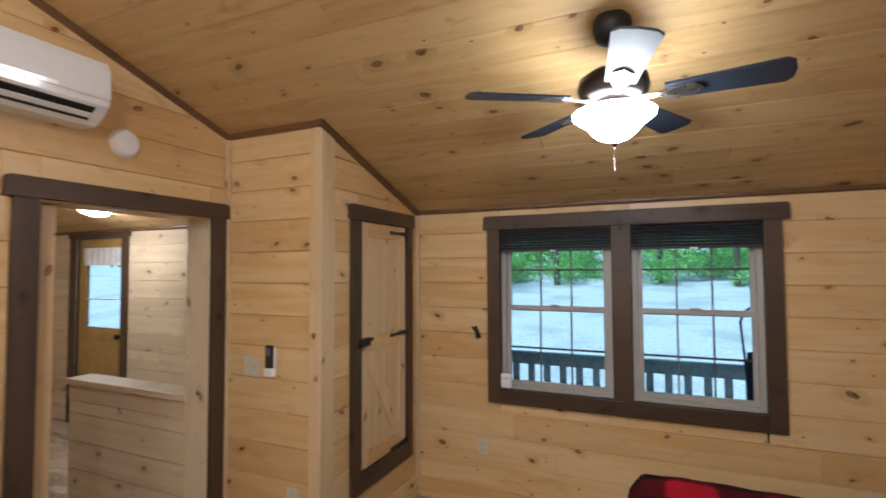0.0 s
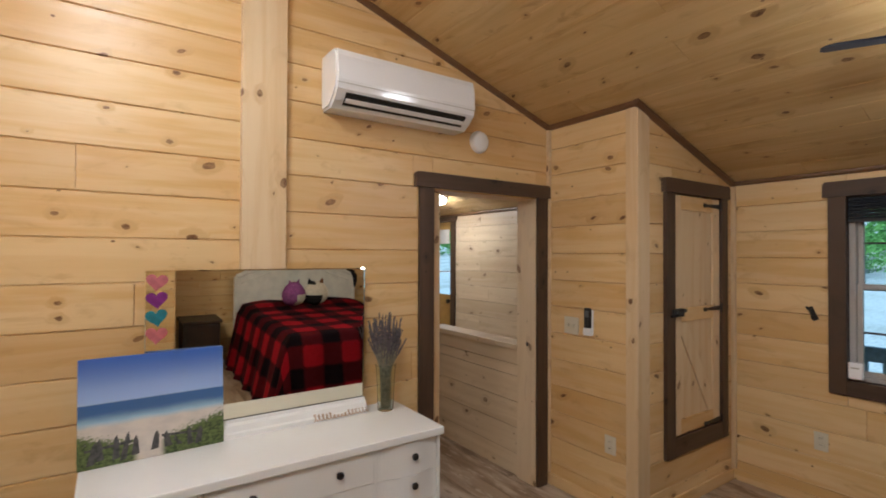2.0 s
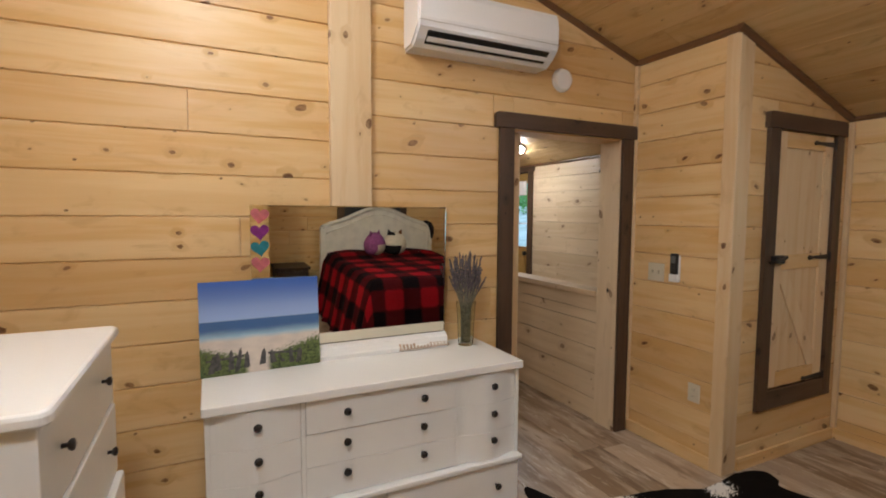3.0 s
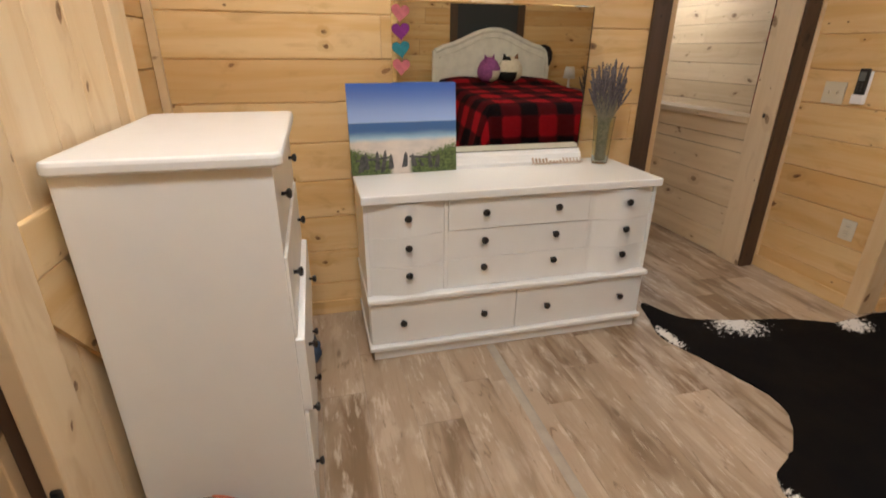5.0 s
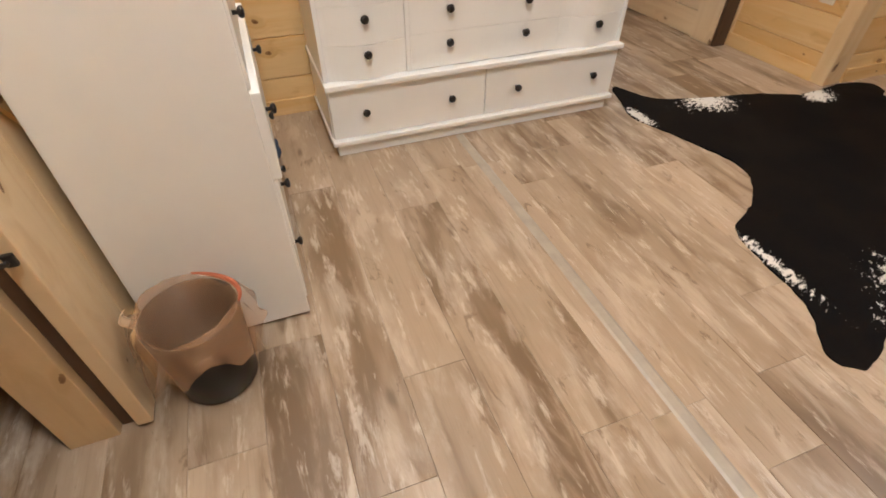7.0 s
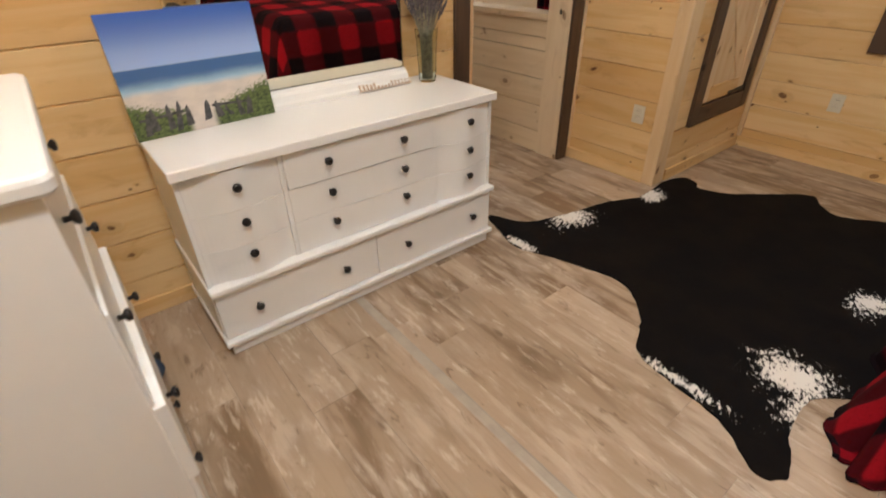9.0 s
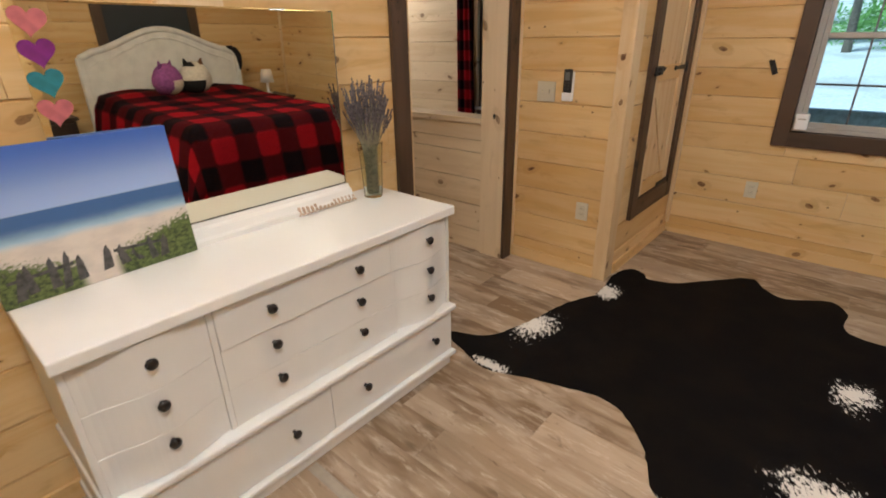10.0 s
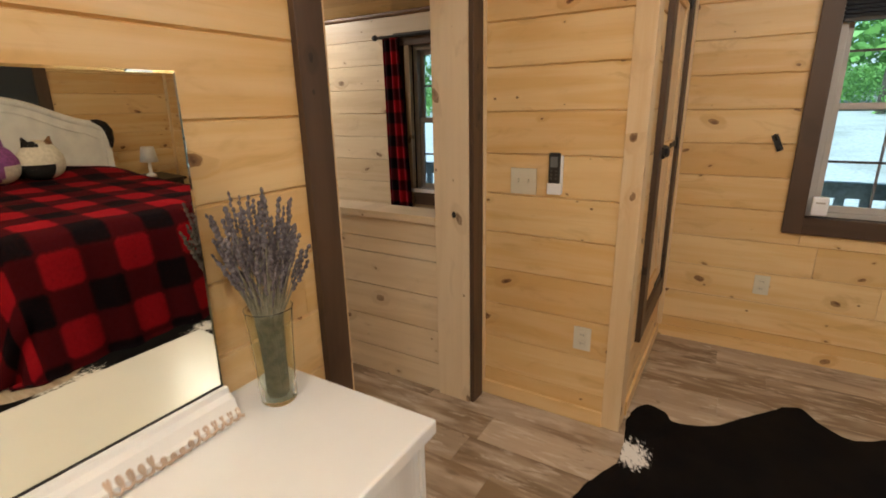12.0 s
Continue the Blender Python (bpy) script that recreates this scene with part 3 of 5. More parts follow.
part("casing_head", header(1.155 - 1.71, 2.255 - 1.71, 1.985, 2.072, 0.028, trim_y), trim_y, casing)
part("pocket_door", box(-0.105, 1.19 - 1.71, 0.01, -0.068, 1.385 - 1.71, 1.97, 0.003), pine_z, casing, "pine pocket door slid back into the wall")
part("door_hanger", box(-0.100, 1.30 - 1.71, 1.945, -0.074, 1.37 - 1.71, 1.974, 0.003), black_metal, casing)
hole = bmesh.new()
bmesh.ops.create_circle(hole, cap_ends=True, radius=0.013, segments=20, matrix=pose(-0.075, 2.1303 - 1.71, 0.968, 90, 0, 0) @ Matrix.Diagonal((0.8, 1.25, 1, 1)))
part("latch_hole", hole, black_metal, casing)

# bathroom opening, and its braced door standing open flat along the wall
board("trim", (-0.845, SOUTH - 0.062, 0), (-0.812, SOUTH + 0.046, 2.0), pine_z, "pine jamb board of the bathroom opening")
board("trim", (0.04, SOUTH - 0.062, 0), (0.06, SOUTH + 0.046, 2.0), pine_z, "pine door jamb")
board("trim", (-0.812, SOUTH - 0.062, 1.985), (0.04, SOUTH + 0.046, 2.0), pine_x, "pine door head")
# added filler that darkens the slot between the door and the wall boards
board("trim", (-0.880, SOUTH + 0.047, 0), (-0.838, -1.0625, 2.0), trim_z, "dark filler board added in the slot behind the open door")
DOOR_X, DOOR_W, DOOR_H = -0.814, 0.93, 1.98
bath_door = thing("bathroom_door", (DOOR_X, -1.058, 0.012), "knotty pine braced door standing open against the wall", "door")
for k in range(5):
    x1 = -0.02 - k * (DOOR_W - 0.04) / 5
    part("plank", box(x1 - (DOOR_W - 0.04) / 5 + 0.0015, 0.004, 0.0, x1 - 0.0015, 0.024, DOOR_H, 0.0025), pine_zx, bath_door)
for x1 in (0.0, -DOOR_W + 0.125):
    part("stile", box(x1 - 0.125, 0.0, 0.0, x1, 0.036, DOOR_H, 0.004), pine_zx, bath_door)
for z0, z1 in ((0.0, 0.14), (0.93, 1.035), (1.85, DOOR_H)):
    part("rail", box(-DOOR_W + 0.126, 0.003, z0, -0.126, 0.036, z1, 0.004), pine_x, bath_door)
part("brace", prism([(-0.127, 0.929), (-0.23, 0.929), (-DOOR_W + 0.127, 0.23), (-DOOR_W + 0.127, 0.141), (-DOOR_W + 0.22, 0.141), (-0.127, 0.84)], lambda u, w, d: Vector((u, d, w)), 0.024, 0.035), pine_x, bath_door)
catch = part("latch", box(-0.010, 0.010, 0.538, 0.008, 0.028, 0.564, 0.003), black_metal, bath_door, "black iron latch")
part("latch_bar", tube([(0.004, 0.018, 0.551), (0.014, 0.017, 0.552), (0.018, 0.006, 0.552)], 0.005), black_metal, catch)
for z in (0.25, 1.0, 1.72):
    part("hinge", box(-DOOR_W - 0.004, 0.002, z - 0.045, -DOOR_W + 0.002, 0.030, z + 0.045, 0.002), black_metal, bath_door)

# closet door
closet = thing("closet_door", (BUMP_X, 2.93, 0.33), "narrow pine closet door in dark casing with black strap hinges, closed", "door")
part("casing", box(-0.002, -0.395, 0.0, 0.024, -0.295, 1.655, 0.004), trim_z, closet)
part("casing", box(-0.002, 0.295, 0.0, 0.024, 0.375, 1.655, 0.004), trim_z, closet)
part("casing_foot", box(-0.002, -0.295, 0.0, 0.022, 0.295, 0.115, 0.004), trim_y, closet)
part("casing_head", header(-0.415, 0.392, 1.655, 1.745, 0.032, trim_y), trim_y, closet)
part("door_panel", box(-0.03, -0.287, 0.122, -0.006, 0.287, 1.648, 0.003), pine_z, closet)
for nm, y0, z0, y1, z1 in (("stile", -0.287, 0.122, -0.20, 1.648), ("stile", 0.20, 0.122, 0.287, 1.648), ("rail", -0.20, 0.122, 0.20, 0.215), ("rail", -0.20, 0.835, 0.20, 0.925), ("rail", -0.20, 1.555, 0.20, 1.648)):
    part(nm, box(-0.012, y0, z0, 0.006, y1, z1, 0.003), pine_z if nm == "stile" else pine_y, closet)
brace = [(-0.20, 0.83), (-0.13, 0.83), (0.20, 0.30), (0.20, 0.215), (0.14, 0.215), (-0.20, 0.76)]
part("brace", prism(brace, lambda u, w, d: Vector((d, u, w)), -0.01, 0.004), pine_z, closet)
for z in (0.135, 0.90, 1.60):
    h = part("strap_hinge", prism([(0.30, z + 0.016), (0.30, z - 0.016), (0.12, z - 0.008), (0.085, z - 0.014), (0.07, z), (0.085, z + 0.014), (0.12, z + 0.008)],
                                  lambda u, w, d: Vector((d, u, w)), 0.006, 0.013), black_metal, closet, "black iron strap hinge")
    part("hinge_pin", turned([(0.008, z - 0.03), (0.008, z + 0.03)], 10, (0.016, 0.295, 0)), black_metal, h)
lt = part("latch", box(0.006, -0.335, 0.875, 0.032, -0.205, 0.925, 0.006), black_metal, closet, "black iron thumb latch")
part("latch_bar", tube([(0.035, -0.36, 0.885), (0.045, -0.32, 0.90), (0.04, -0.25, 0.90), (0.03, -0.19, 0.91), (0.012, -0.16, 0.912)], 0.009), black_metal, lt)
part("latch_knob", turned([(0.004, 0.03), (0.019, 0.034), (0.021, 0.045), (0.012, 0.052)], 14, (0, -0.30, 0.90), "X"), black_metal, lt)


# ---- windows ----
muntin_grey = paint("grey_muntin", (0.16, 0.17, 0.18), 0.5, 0.05)
def window(name, x0, z0, x1, z1, label):
    w = thing(name, ((x0 + x1) / 2, NORTH, z0), label, "window", kind="structure")
    hw, h = (x1 - x0) / 2, z1 - z0
    fr = 0.034
    for nm, a, b, c, d in (("window_frame", -hw, 0, -hw + fr, h), ("window_frame", hw - fr, 0, hw, h), ("window_frame", -hw + fr, 0, hw - fr, fr * 0.8), ("window_frame", -hw + fr, h - fr, hw - fr, h)):
        part(nm, box(a, 0.03, b, c, 0.115, d, 0.004), plastic_grey, w)
    mid = h * 0.505
    for top, ya in ((0, 0.05), (1, 0.075)):
        lo, hi = (fr * 0.8, mid + 0.02) if not top else (mid - 0.02, h - fr)
        s = 0.027
        for a, b, c, d in ((-hw + fr, lo, -hw + fr + s, hi), (hw - fr - s, lo, hw - fr, hi), (-hw + fr + s, lo, hw - fr - s, lo + s * 1.2), (-hw + fr + s, hi - s * 1.2, hw - fr - s, hi)):
            part("sash", box(a, ya, b, c, ya + 0.024, d, 0.003), plastic_grey, w)
        g0, g1 = -hw + fr + s, hw - fr - s
        pane = part("pane", box(g0, ya + 0.010, lo + s, g1, ya + 0.014, hi - s), glass_mat, w)
        pane.visible_shadow = False
        for k in (1, 2):
            xx = g0 + (g1 - g0) * k / 3
            part("muntin", box(xx - 0.0055, ya + 0.006, lo + s, xx + 0.0055, ya + 0.018, hi - s), muntin_grey, pane)
        zz = (hi - s - 0.225) if top else (lo + s + 0.235)
        part("muntin", box(g0, ya + 0.005, zz - 0.006, g1, ya + 0.019, zz + 0.006), rail_mat, pane)
    part("sash_lock", box(-0.03, 0.035, mid + 0.012, 0.03, 0.055, mid + 0.03, 0.004), plastic_grey, w)
    return w


window("window_1", *WIN[0], "grey-framed sash window with grilles looking on the porch")
window("window_2", *WIN[1], "grey-framed sash window with grilles looking on the porch")
window("window_3", *WIN_FAR, "grey-framed sash window beyond the doorway")
surround = thing("window_trim", (-0.24, NORTH, 0.745), "dark-stained wooden casing round a pair of windows", "window trim", kind="structure")
for nm, a, b, c, d in (("casing", -0.88, 0.0, -0.79, 1.21), ("casing", 0.79, 0.0, 0.88, 1.21), ("mullion_board", -0.042, 0.095, 0.078, 1.21)):
    part(nm, box(a, -0.022, b, c, 0.02, d, 0.004), trim_z, surround)
part("casing_foot", box(-0.79, -0.022, 0.0, 0.79, 0.02, 0.095, 0.004), trim_x, surround)
part("casing_head", header(-0.905, 0.918, 1.21, 1.305, 0.03, trim_x, "x"), trim_x, surround)
for nm, a, c in (("reveal", -0.79, -0.042), ("reveal", 0.078, 0.79)):
    part(nm, box(a, 0.0, 1.203, c, 0.04, 1.21), trim_x, surround)
surround2 = thing("window_trim", (-3.19, NORTH, 0.70), "dark-stained wooden casing round the far window", "window trim", kind="structure")
for nm, a, b, c, d, mt in (("casing", -0.46, 0.0, -0.405, 1.18, trim_z), ("reveal_board", -0.405, 0.125, -0.36, 1.18, pale_zx), ("casing", 0.36, 0.0, 0.46, 1.18, trim_z), ("casing_foot", -0.36, 0.0, 0.36, 0.095, trim_x), ("casing_head", -0.50, 1.18, 0.50, 1.27, trim_x), ("sill", -0.40, 0.095, 0.40, 0.125, plastic_white)):
    part(nm, box(a, -0.024, b, c, 0.02, d, 0.004), mt, surround2)


def shade(x0, x1):
    ob = thing("window_shade", ((x0 + x1) / 2, NORTH + 0.0, 1.80), "rolled-up navy pleated window shade with grey rail", "blind", "window shades")
    hw = (x1 - x0) / 2 - 0.004
    for k in range(7):
        z = 0.012 + k * 0.019
        part("pleat", box(-hw, -0.004, z, hw, 0.028, z + 0.017, 0.006), shade_cloth, ob)
    part("bottom_rail", box(-hw, -0.008, -0.004, hw, 0.026, 0.012, 0.004), rail_mat, ob)
    part("pull_tab", box(-0.02, -0.014, -0.006, 0.02, -0.007, 0.004, 0.002), plastic_white, ob)


shade(WIN[0][0], WIN[0][2])
shade(WIN[1][0], WIN[1][2])

# ---- beyond the doorway ----
half = part("half_wall", box(-3.72, 2.16, 0, -2.562, 2.26, 0.80), stain_dark)
tagged(half, "half-height wall of pale pine boards with a light cap", "half wall", kind="structure")
board("trim", (-3.74, 2.128, 0.905), (-2.563, 2.30, 0.945), pale_x, "light pine cap on the half wall", 0.005)
board("trim", (-3.72, 2.142, 0.80), (-2.563, 2.262, 0.905), pale_x, "pale pine band under the cap")
entry = thing("entry_door", (-5.575, NORTH, 0), "tan panelled entry door with a window and valance, closed", "door")
for nm, a, b, c, d, mt in (("casing", -0.50, 0, -0.405, 2.04, trim_z), ("casing", 0.405, 0, 0.50, 2.04, trim_z), ("casing_head", -0.53, 2.04, 0.53, 2.10, trim_x)):
    part(nm, box(a, -0.024, b, c, 0.0, d, 0.004), mt, entry)
leaf = bmesh.new()
for a, b, c, d in cut([(-0.40, 0.0, 0.40, 2.03)], (-0.28, 1.06, 0.33, 1.90)):
    box(a, 0.03, b, c, 0.07, d, 0.0, bm=leaf)
part("leaf", leaf, entry_paint, entry)
for a, c in ((-0.30, -0.03), (0.06, 0.33)):
    part("panel", box(a, 0.022, 0.55, c, 0.03, 0.90, 0.005), entry_paint, entry)
gp = part("pane", box(-0.28, 0.045, 1.06, 0.33, 0.05, 1.90), glass_mat, entry)
gp.visible_shadow = False
part("muntin", box(-0.28, 0.038, 1.36, 0.33, 0.056, 1.375), plastic_white, gp)
part("knob", turned([(0.012, 0.0), (0.012, -0.03), (0.03, -0.035), (0.03, -0.06), (0.012, -0.068)], 16, (0.345, 0.03, 0.98), "Y"), black_metal, entry)


def curtain(name, x0, x1, z0, z1, y, waves, depth, material, label, taper=0.0):
    bm = bmesh.new()
    uvl = bm.loops.layers.uv.new("UVMap")
    nx, nz = 60, 14
    grid = []
    for j in range(nz + 1):
        f = j / nz
        row = []
        for i in range(nx + 1):
            u = i / nx
            x = x0 + (x1 - x0) * u * (1 + taper * (f - 0.5))
            row.append((bm.verts.new((x, y + depth * math.sin(u * waves * 2 * math.pi + 0.5 * f) * (0.6 + 0.4 * f), z1 + (z0 - z1) * f)), u, f))
        grid.append(row)
    for j in range(nz):
        for i in range(nx):
            q = (grid[j][i], grid[j][i + 1], grid[j + 1][i + 1], grid[j + 1][i])
            fc = bm.faces.new([k[0] for k in q])
            for lp, k in zip(fc.loops, q):
                lp[uvl].uv = (k[1] * (x1 - x0) * 2.4, k[2] * (z1 - z0) * 2.2)
    ob = part(name, bm, material, smooth=True)
    ob.modifiers.new("thick", "SOLIDIFY").thickness = 0.004
    return ob


cur = curtain("curtain", -3.765, -3.58, 0.56, 1.935, NORTH - 0.055, 3, 0.016, plaid_mat, "", 0.4)
tagged(cur, "red and black plaid curtain hanging beside the far window", "curtain")
rod = thing("curtain_rod", (-3.2, NORTH - 0.055, 1.945), "dark curtain rod above the far window", "curtain rod")
part("rod", tube([(-0.62, 0, 0), (0.55, 0, 0)], 0.010), black_metal, rod)
part("finial", turned([(0.008, -0.66), (0.02, -0.645), (0.02, -0.625), (0.008, -0.615)], 12, (0, 0, 0), "X"), black_metal, rod)
part("bracket", box(-0.58, 0, -0.012, -0.565, 0.055, 0.012, 0.002), black_metal, rod)
val = curtain("valance", -5.87, -5.24, 1.74, 1.93, NORTH + 0.012, 6, 0.010, sheet_white, "")
tagged(val, "short pale patterned valance on the entry door window", "curtain")


# ---- ceiling lights and fan ----
def flush_light(name, x, y, z, tilt, glass, label):
    ob = thing(name, (x, y, z), label, "ceiling light")
    ob.matrix_world = pose(x, y, z, tilt, 0, 0)
    part("base", turned([(0.02, 0.0), (0.165, 0.0), (0.17, -0.012), (0.16, -0.03)], 36), nickel, ob)
    part("bowl", turned([(0.150, -0.028), (0.155, -0.045), (0.13, -0.075), (0.08, -0.098), (0.02, -0.106), (0.002, -0.107)], 36), glass, ob, "lit white glass bowl", True)
    part("finial", turned([(0.012, -0.106), (0.014, -0.115), (0.004, -0.13)], 16), nickel, ob)
    return ob


slope = math.degrees(math.atan(PITCH))
flush_light("ceiling_light", -0.20, -0.55, roof(-0.55), slope, south_glass, "round flush ceiling light with lit white glass bowl")
flush_light("ceiling_light", -1.55, -0.36, roof(-0.36), slope, west_glass, "round flush ceiling light with lit white glass bowl")
flush_light("ceiling_light", -4.75, 2.86, roof(2.86), -slope, far_glass, "round flush ceiling light beyond the doorway (northern one seen, southern one added)")
# unseen extra light, added to brighten the half wall from the south
flush_light("ceiling_light", -4.7, 1.25, roof(1.25), -slope, far_glass, "round flush ceiling light beyond the doorway (northern one seen, southern one added)")

FAN = (-0.143, 1.995)
fan = thing("ceiling_fan", (FAN[0], FAN[1], 0), "five-bladed dark ceiling fan with a lit glass bowl, at rest", "ceiling fan")
TOPZ = roof(FAN[1])
part("canopy", turned([(0.03, TOPZ - 0.075), (0.058, TOPZ - 0.06), (0.07, TOPZ - 0.02), (0.07, TOPZ + 0.02)], 28), black_metal, fan, "", True)
part("down_rod", turned([(0.013, 2.393), (0.013, TOPZ - 0.06)], 14), black_metal, fan)
part("motor", turned([(0.03, 2.408), (0.085, 2.403), (0.122, 2.378), (0.128, 2.343), (0.118, 2.308), (0.09, 2.291), (0.05, 2.283)], 36), bronze, fan, "", True)
part("light_collar", turned([(0.05, 2.285), (0.072, 2.273), (0.078, 2.258), (0.085, 2.248)], 30), nickel, fan, "", True)
part("fitter_plate", turned([(0.03, 2.267), (0.066, 2.264), (0.072, 2.257), (0.072, 2.253), (0.03, 2.253)], 36), bronze, fan, "", True)
part("bowl", turned([(0.133, 2.259), (0.147, 2.251), (0.145, 2.237), (0.121, 2.219), (0.095, 2.201), (0.079, 2.177), (0.055, 2.157), (0.02, 2.146), (0.002, 2.145)], 40), fan_glass, fan, "lit white glass bowl", True)
part("finial", turned([(0.016, 2.146), (0.018, 2.137), (0.010, 2.128), (0.004, 2.123)], 16), nickel, fan)
for k in range(5):
    a = radians(137.2 + 72 * k)
    m = pose(0, 0, 0, 0, 0, math.degrees(a)) @ pose(0, 0, 2.301, -11, 0, 0)
    pts = []
    for s in range(9):
        f = s / 8
        pts.append((0.180 + 0.345 * f, 0.050 + 0.018 * f))
    outline = pts + [(0.546, 0.048), (0.553, 0.0), (0.546, -0.048)] + [(u, -w) for u, w in reversed(pts)]
    bl = prism(outline, lambda u, w, d: Vector((u, w, d)), -0.004, 0.004)
    bl.transform(m)
    blade = part("blade", bl, blade_mat, fan, "dark fan blade")
    arm = prism([(0.085, 0.016), (0.15, 0.012), (0.20, 0.030), (0.27, 0.034), (0.30, 0.0), (0.27, -0.034), (0.20, -0.030), (0.15, -0.012), (0.085, -0.016)], lambda u, w, d: Vector((u, w, d)), -0.011, -0.005)
    arm.transform(m)
    part("blade_arm", arm, nickel, blade, "bright metal blade arm")
chain = bmesh.new()
tube([(0.0, -0.005, 2.130), (0.0, -0.005, 2.045)], 0.0012, 5, chain)
part("pull_chain", chain, cord_mat, fan)
part("pull_bead", turned([(0.001, 2.048), (0.003, 2.044), (0.003, 2.037), (0.001, 2.033)], 10, (0, -0.005, 0)), cord_mat, fan)

# ---- on the walls ----
ac = thing("air_conditioner", (WEST, 1.025, 2.318), "white wall-mounted split air conditioner with dark outlet slot", "air conditioner")
prof = [(0.0, 0.0), (0.105, 0.0), (0.150, 0.030), (0.195, 0.075), (0.205, 0.12), (0.200, 0.235), (0.185, 0.268), (0.150, 0.283), (0.0, 0.283)]
acb = prism(prof, lambda u, w, d: Vector((u, d, w)), -0.425, 0.425)
bmesh.ops.bevel(acb, geom=[e for e in acb.edges if abs(e.verts[0].co.y - e.verts[1].co.y) < 1e-5], offset=0.012, segments=3, affect="EDGES")
part("body", acb, plastic_white, ac)
slot = prism([(0.130, 0.019), (0.184, 0.064), (0.187, 0.0585), (0.133, 0.0135)], lambda u, w, d: Vector((u, d, w)), -0.365, 0.365)
part("outlet_slot", slot, black_plastic, ac, "dark air outlet")
for k in (0.50,):
    u, w = 0.108 + 0.08 * k, 0.066 * k
    part("louvre", prism([(u, w - 0.008), (u + 0.020, w + 0.006), (u + 0.0215, w + 0.003), (u + 0.002, w - 0.012)], lambda p, q, d: Vector((p, d, q)), -0.36, 0.36), plastic_white, ac)
part("panel_seam", prism([(0.2052, 0.100), (0.2062, 0.100), (0.2062, 0.103), (0.2052, 0.103)], lambda u, w, d: Vector((u, d, w)), -0.42, 0.42), plastic_grey, ac)

sm = thing("smoke_detector", (WEST, 1.630, 2.302), "round white smoke detector on the pine wall", "smoke detector")
part("body", turned([(0.066, 0.0), (0.068, 0.012), (0.060, 0.030), (0.045, 0.036), (0.002, 0.037)], 32, (0, 0, 0), "X"), plastic_white, sm, "", True)
part("base_ring", turned([(0.071, 0.0), (0.071, 0.008), (0.066, 0.010)], 32, (0, 0, 0), "X"), plastic_white, sm)


def plate(name, at, turn, w, h, label, category, outlets=0, toggles=0):
    """A cover plate in its own frame: it faces -y before the turn."""
    ob = thing(name, at, label, category, turn=turn)
    part("plate", box(-w / 2, -0.007, -h / 2, w / 2, 0.0, h / 2, 0.003), plate_ivory, ob)
    for k in range(toggles):
        x = (k - (toggles - 1) / 2) * 0.046
        part("toggle", box(x - 0.004, -0.018, -0.006, x + 0.004, -0.006, 0.012, 0.002), plate_ivory, ob)
    for k in range(outlets):
        z = (k - 0.5) * 0.042
        s = part("socket", box(-0.017, -0.010, z - 0.014, 0.017, -0.006, z + 0.014, 0.004), plate_ivory, ob)
        for dx in (-0.006, 0.006):
            part("socket_slot", box(dx - 0.0012, -0.0108, z - 0.004, dx + 0.0012, -0.0098, z + 0.005), black_plastic, s)
    return ob


plate("light_switch", (-2.177, BUMP_Y, 1.122), 0, 0.120, 0.115, "white double light switch plate on the pine wall", "light switch", toggles=2)
plate("outlet", (-1.874, BUMP_Y, 0.425), 0, 0.078, 0.112, "white power outlet low on the pine wall", "outlet", outlets=2)
plate("outlet", (-1.165, NORTH, 0.425), 0, 0.075, 0.115, "white power outlet under the window", "outlet", outlets=2)
plate("outlet", (0.98, NORTH, 0.425), 0, 0.075, 0.115, "white power outlet beside the bed", "outlet", outlets=2)

holder = thing("remote_holder", (-2.03, BUMP_Y, 1.09), "white wall cradle holding a remote control", "remote holder")
part("back", box(-0.030, -0.006, -0.012, 0.030, 0.0, 0.150, 0.004), plastic_white, holder)
part("cup", box(-0.031, -0.032, -0.014, 0.031, -0.004, 0.035, 0.006), plastic_white, holder)
remote = thing("remote_control", (-2.033, BUMP_Y - 0.018, 1.10), "black remote control with grey screen standing in its cradle", "remote control")
part("body", box(-0.024, -0.010, 0.0, 0.024, 0.010, 0.152, 0.007), black_plastic, remote)
part("screen", box(-0.016, -0.0115, 0.092, 0.016, -0.0095, 0.136, 0.001), plain("lcd_grey", (0.16, 0.17, 0.17), 0.2), remote)
for i in range(3):
    for j in range(2):
        part("button", turned([(0.005, -0.012), (0.005, -0.0095)], 10, (-0.010 + j * 0.02, 0, 0.045 + i * 0.016), "Y"), rail_mat, remote)

hook = thing("wall_hook", (-1.205, NORTH, 1.225), "small black iron double hook on the wall", "hook")
hook.matrix_world = pose(-1.205, NORTH, 1.225, 0, -24, 0)
part("plate", box(-0.016, -0.006, -0.045, 0.016, 0.0, 0.045, 0.003), black_metal, hook)
part("prong", tube([(0, -0.004, 0.02), (0, -0.03, 0.018), (0.0, -0.046, 0.034), (0, -0.05, 0.05)], 0.006), black_metal, hook)
part("prong", tube([(0, -0.004, -0.02), (0, -0.028, -0.04), (0, -0.048, -0.034), (0, -0.052, -0.018)], 0.006), black_metal, hook)
charger = thing("air_freshener", (-0.978, NORTH - 0.024, 0.862), "small white plug-in box on the window casing", "plug-in")
part("body", box(-0.036, -0.04, 0.0, 0.036, 0.0, 0.098, 0.010), plastic_white, charger)
part("vent", box(-0.02, -0.042, 0.062, 0.02, -0.039, 0.070, 0.001), plastic_grey, charger)
cordb = thing("shade_cord_cleat", (-0.222, NORTH - 0.024, 1.94), "small dark cleat on the mullion board", "cleat")
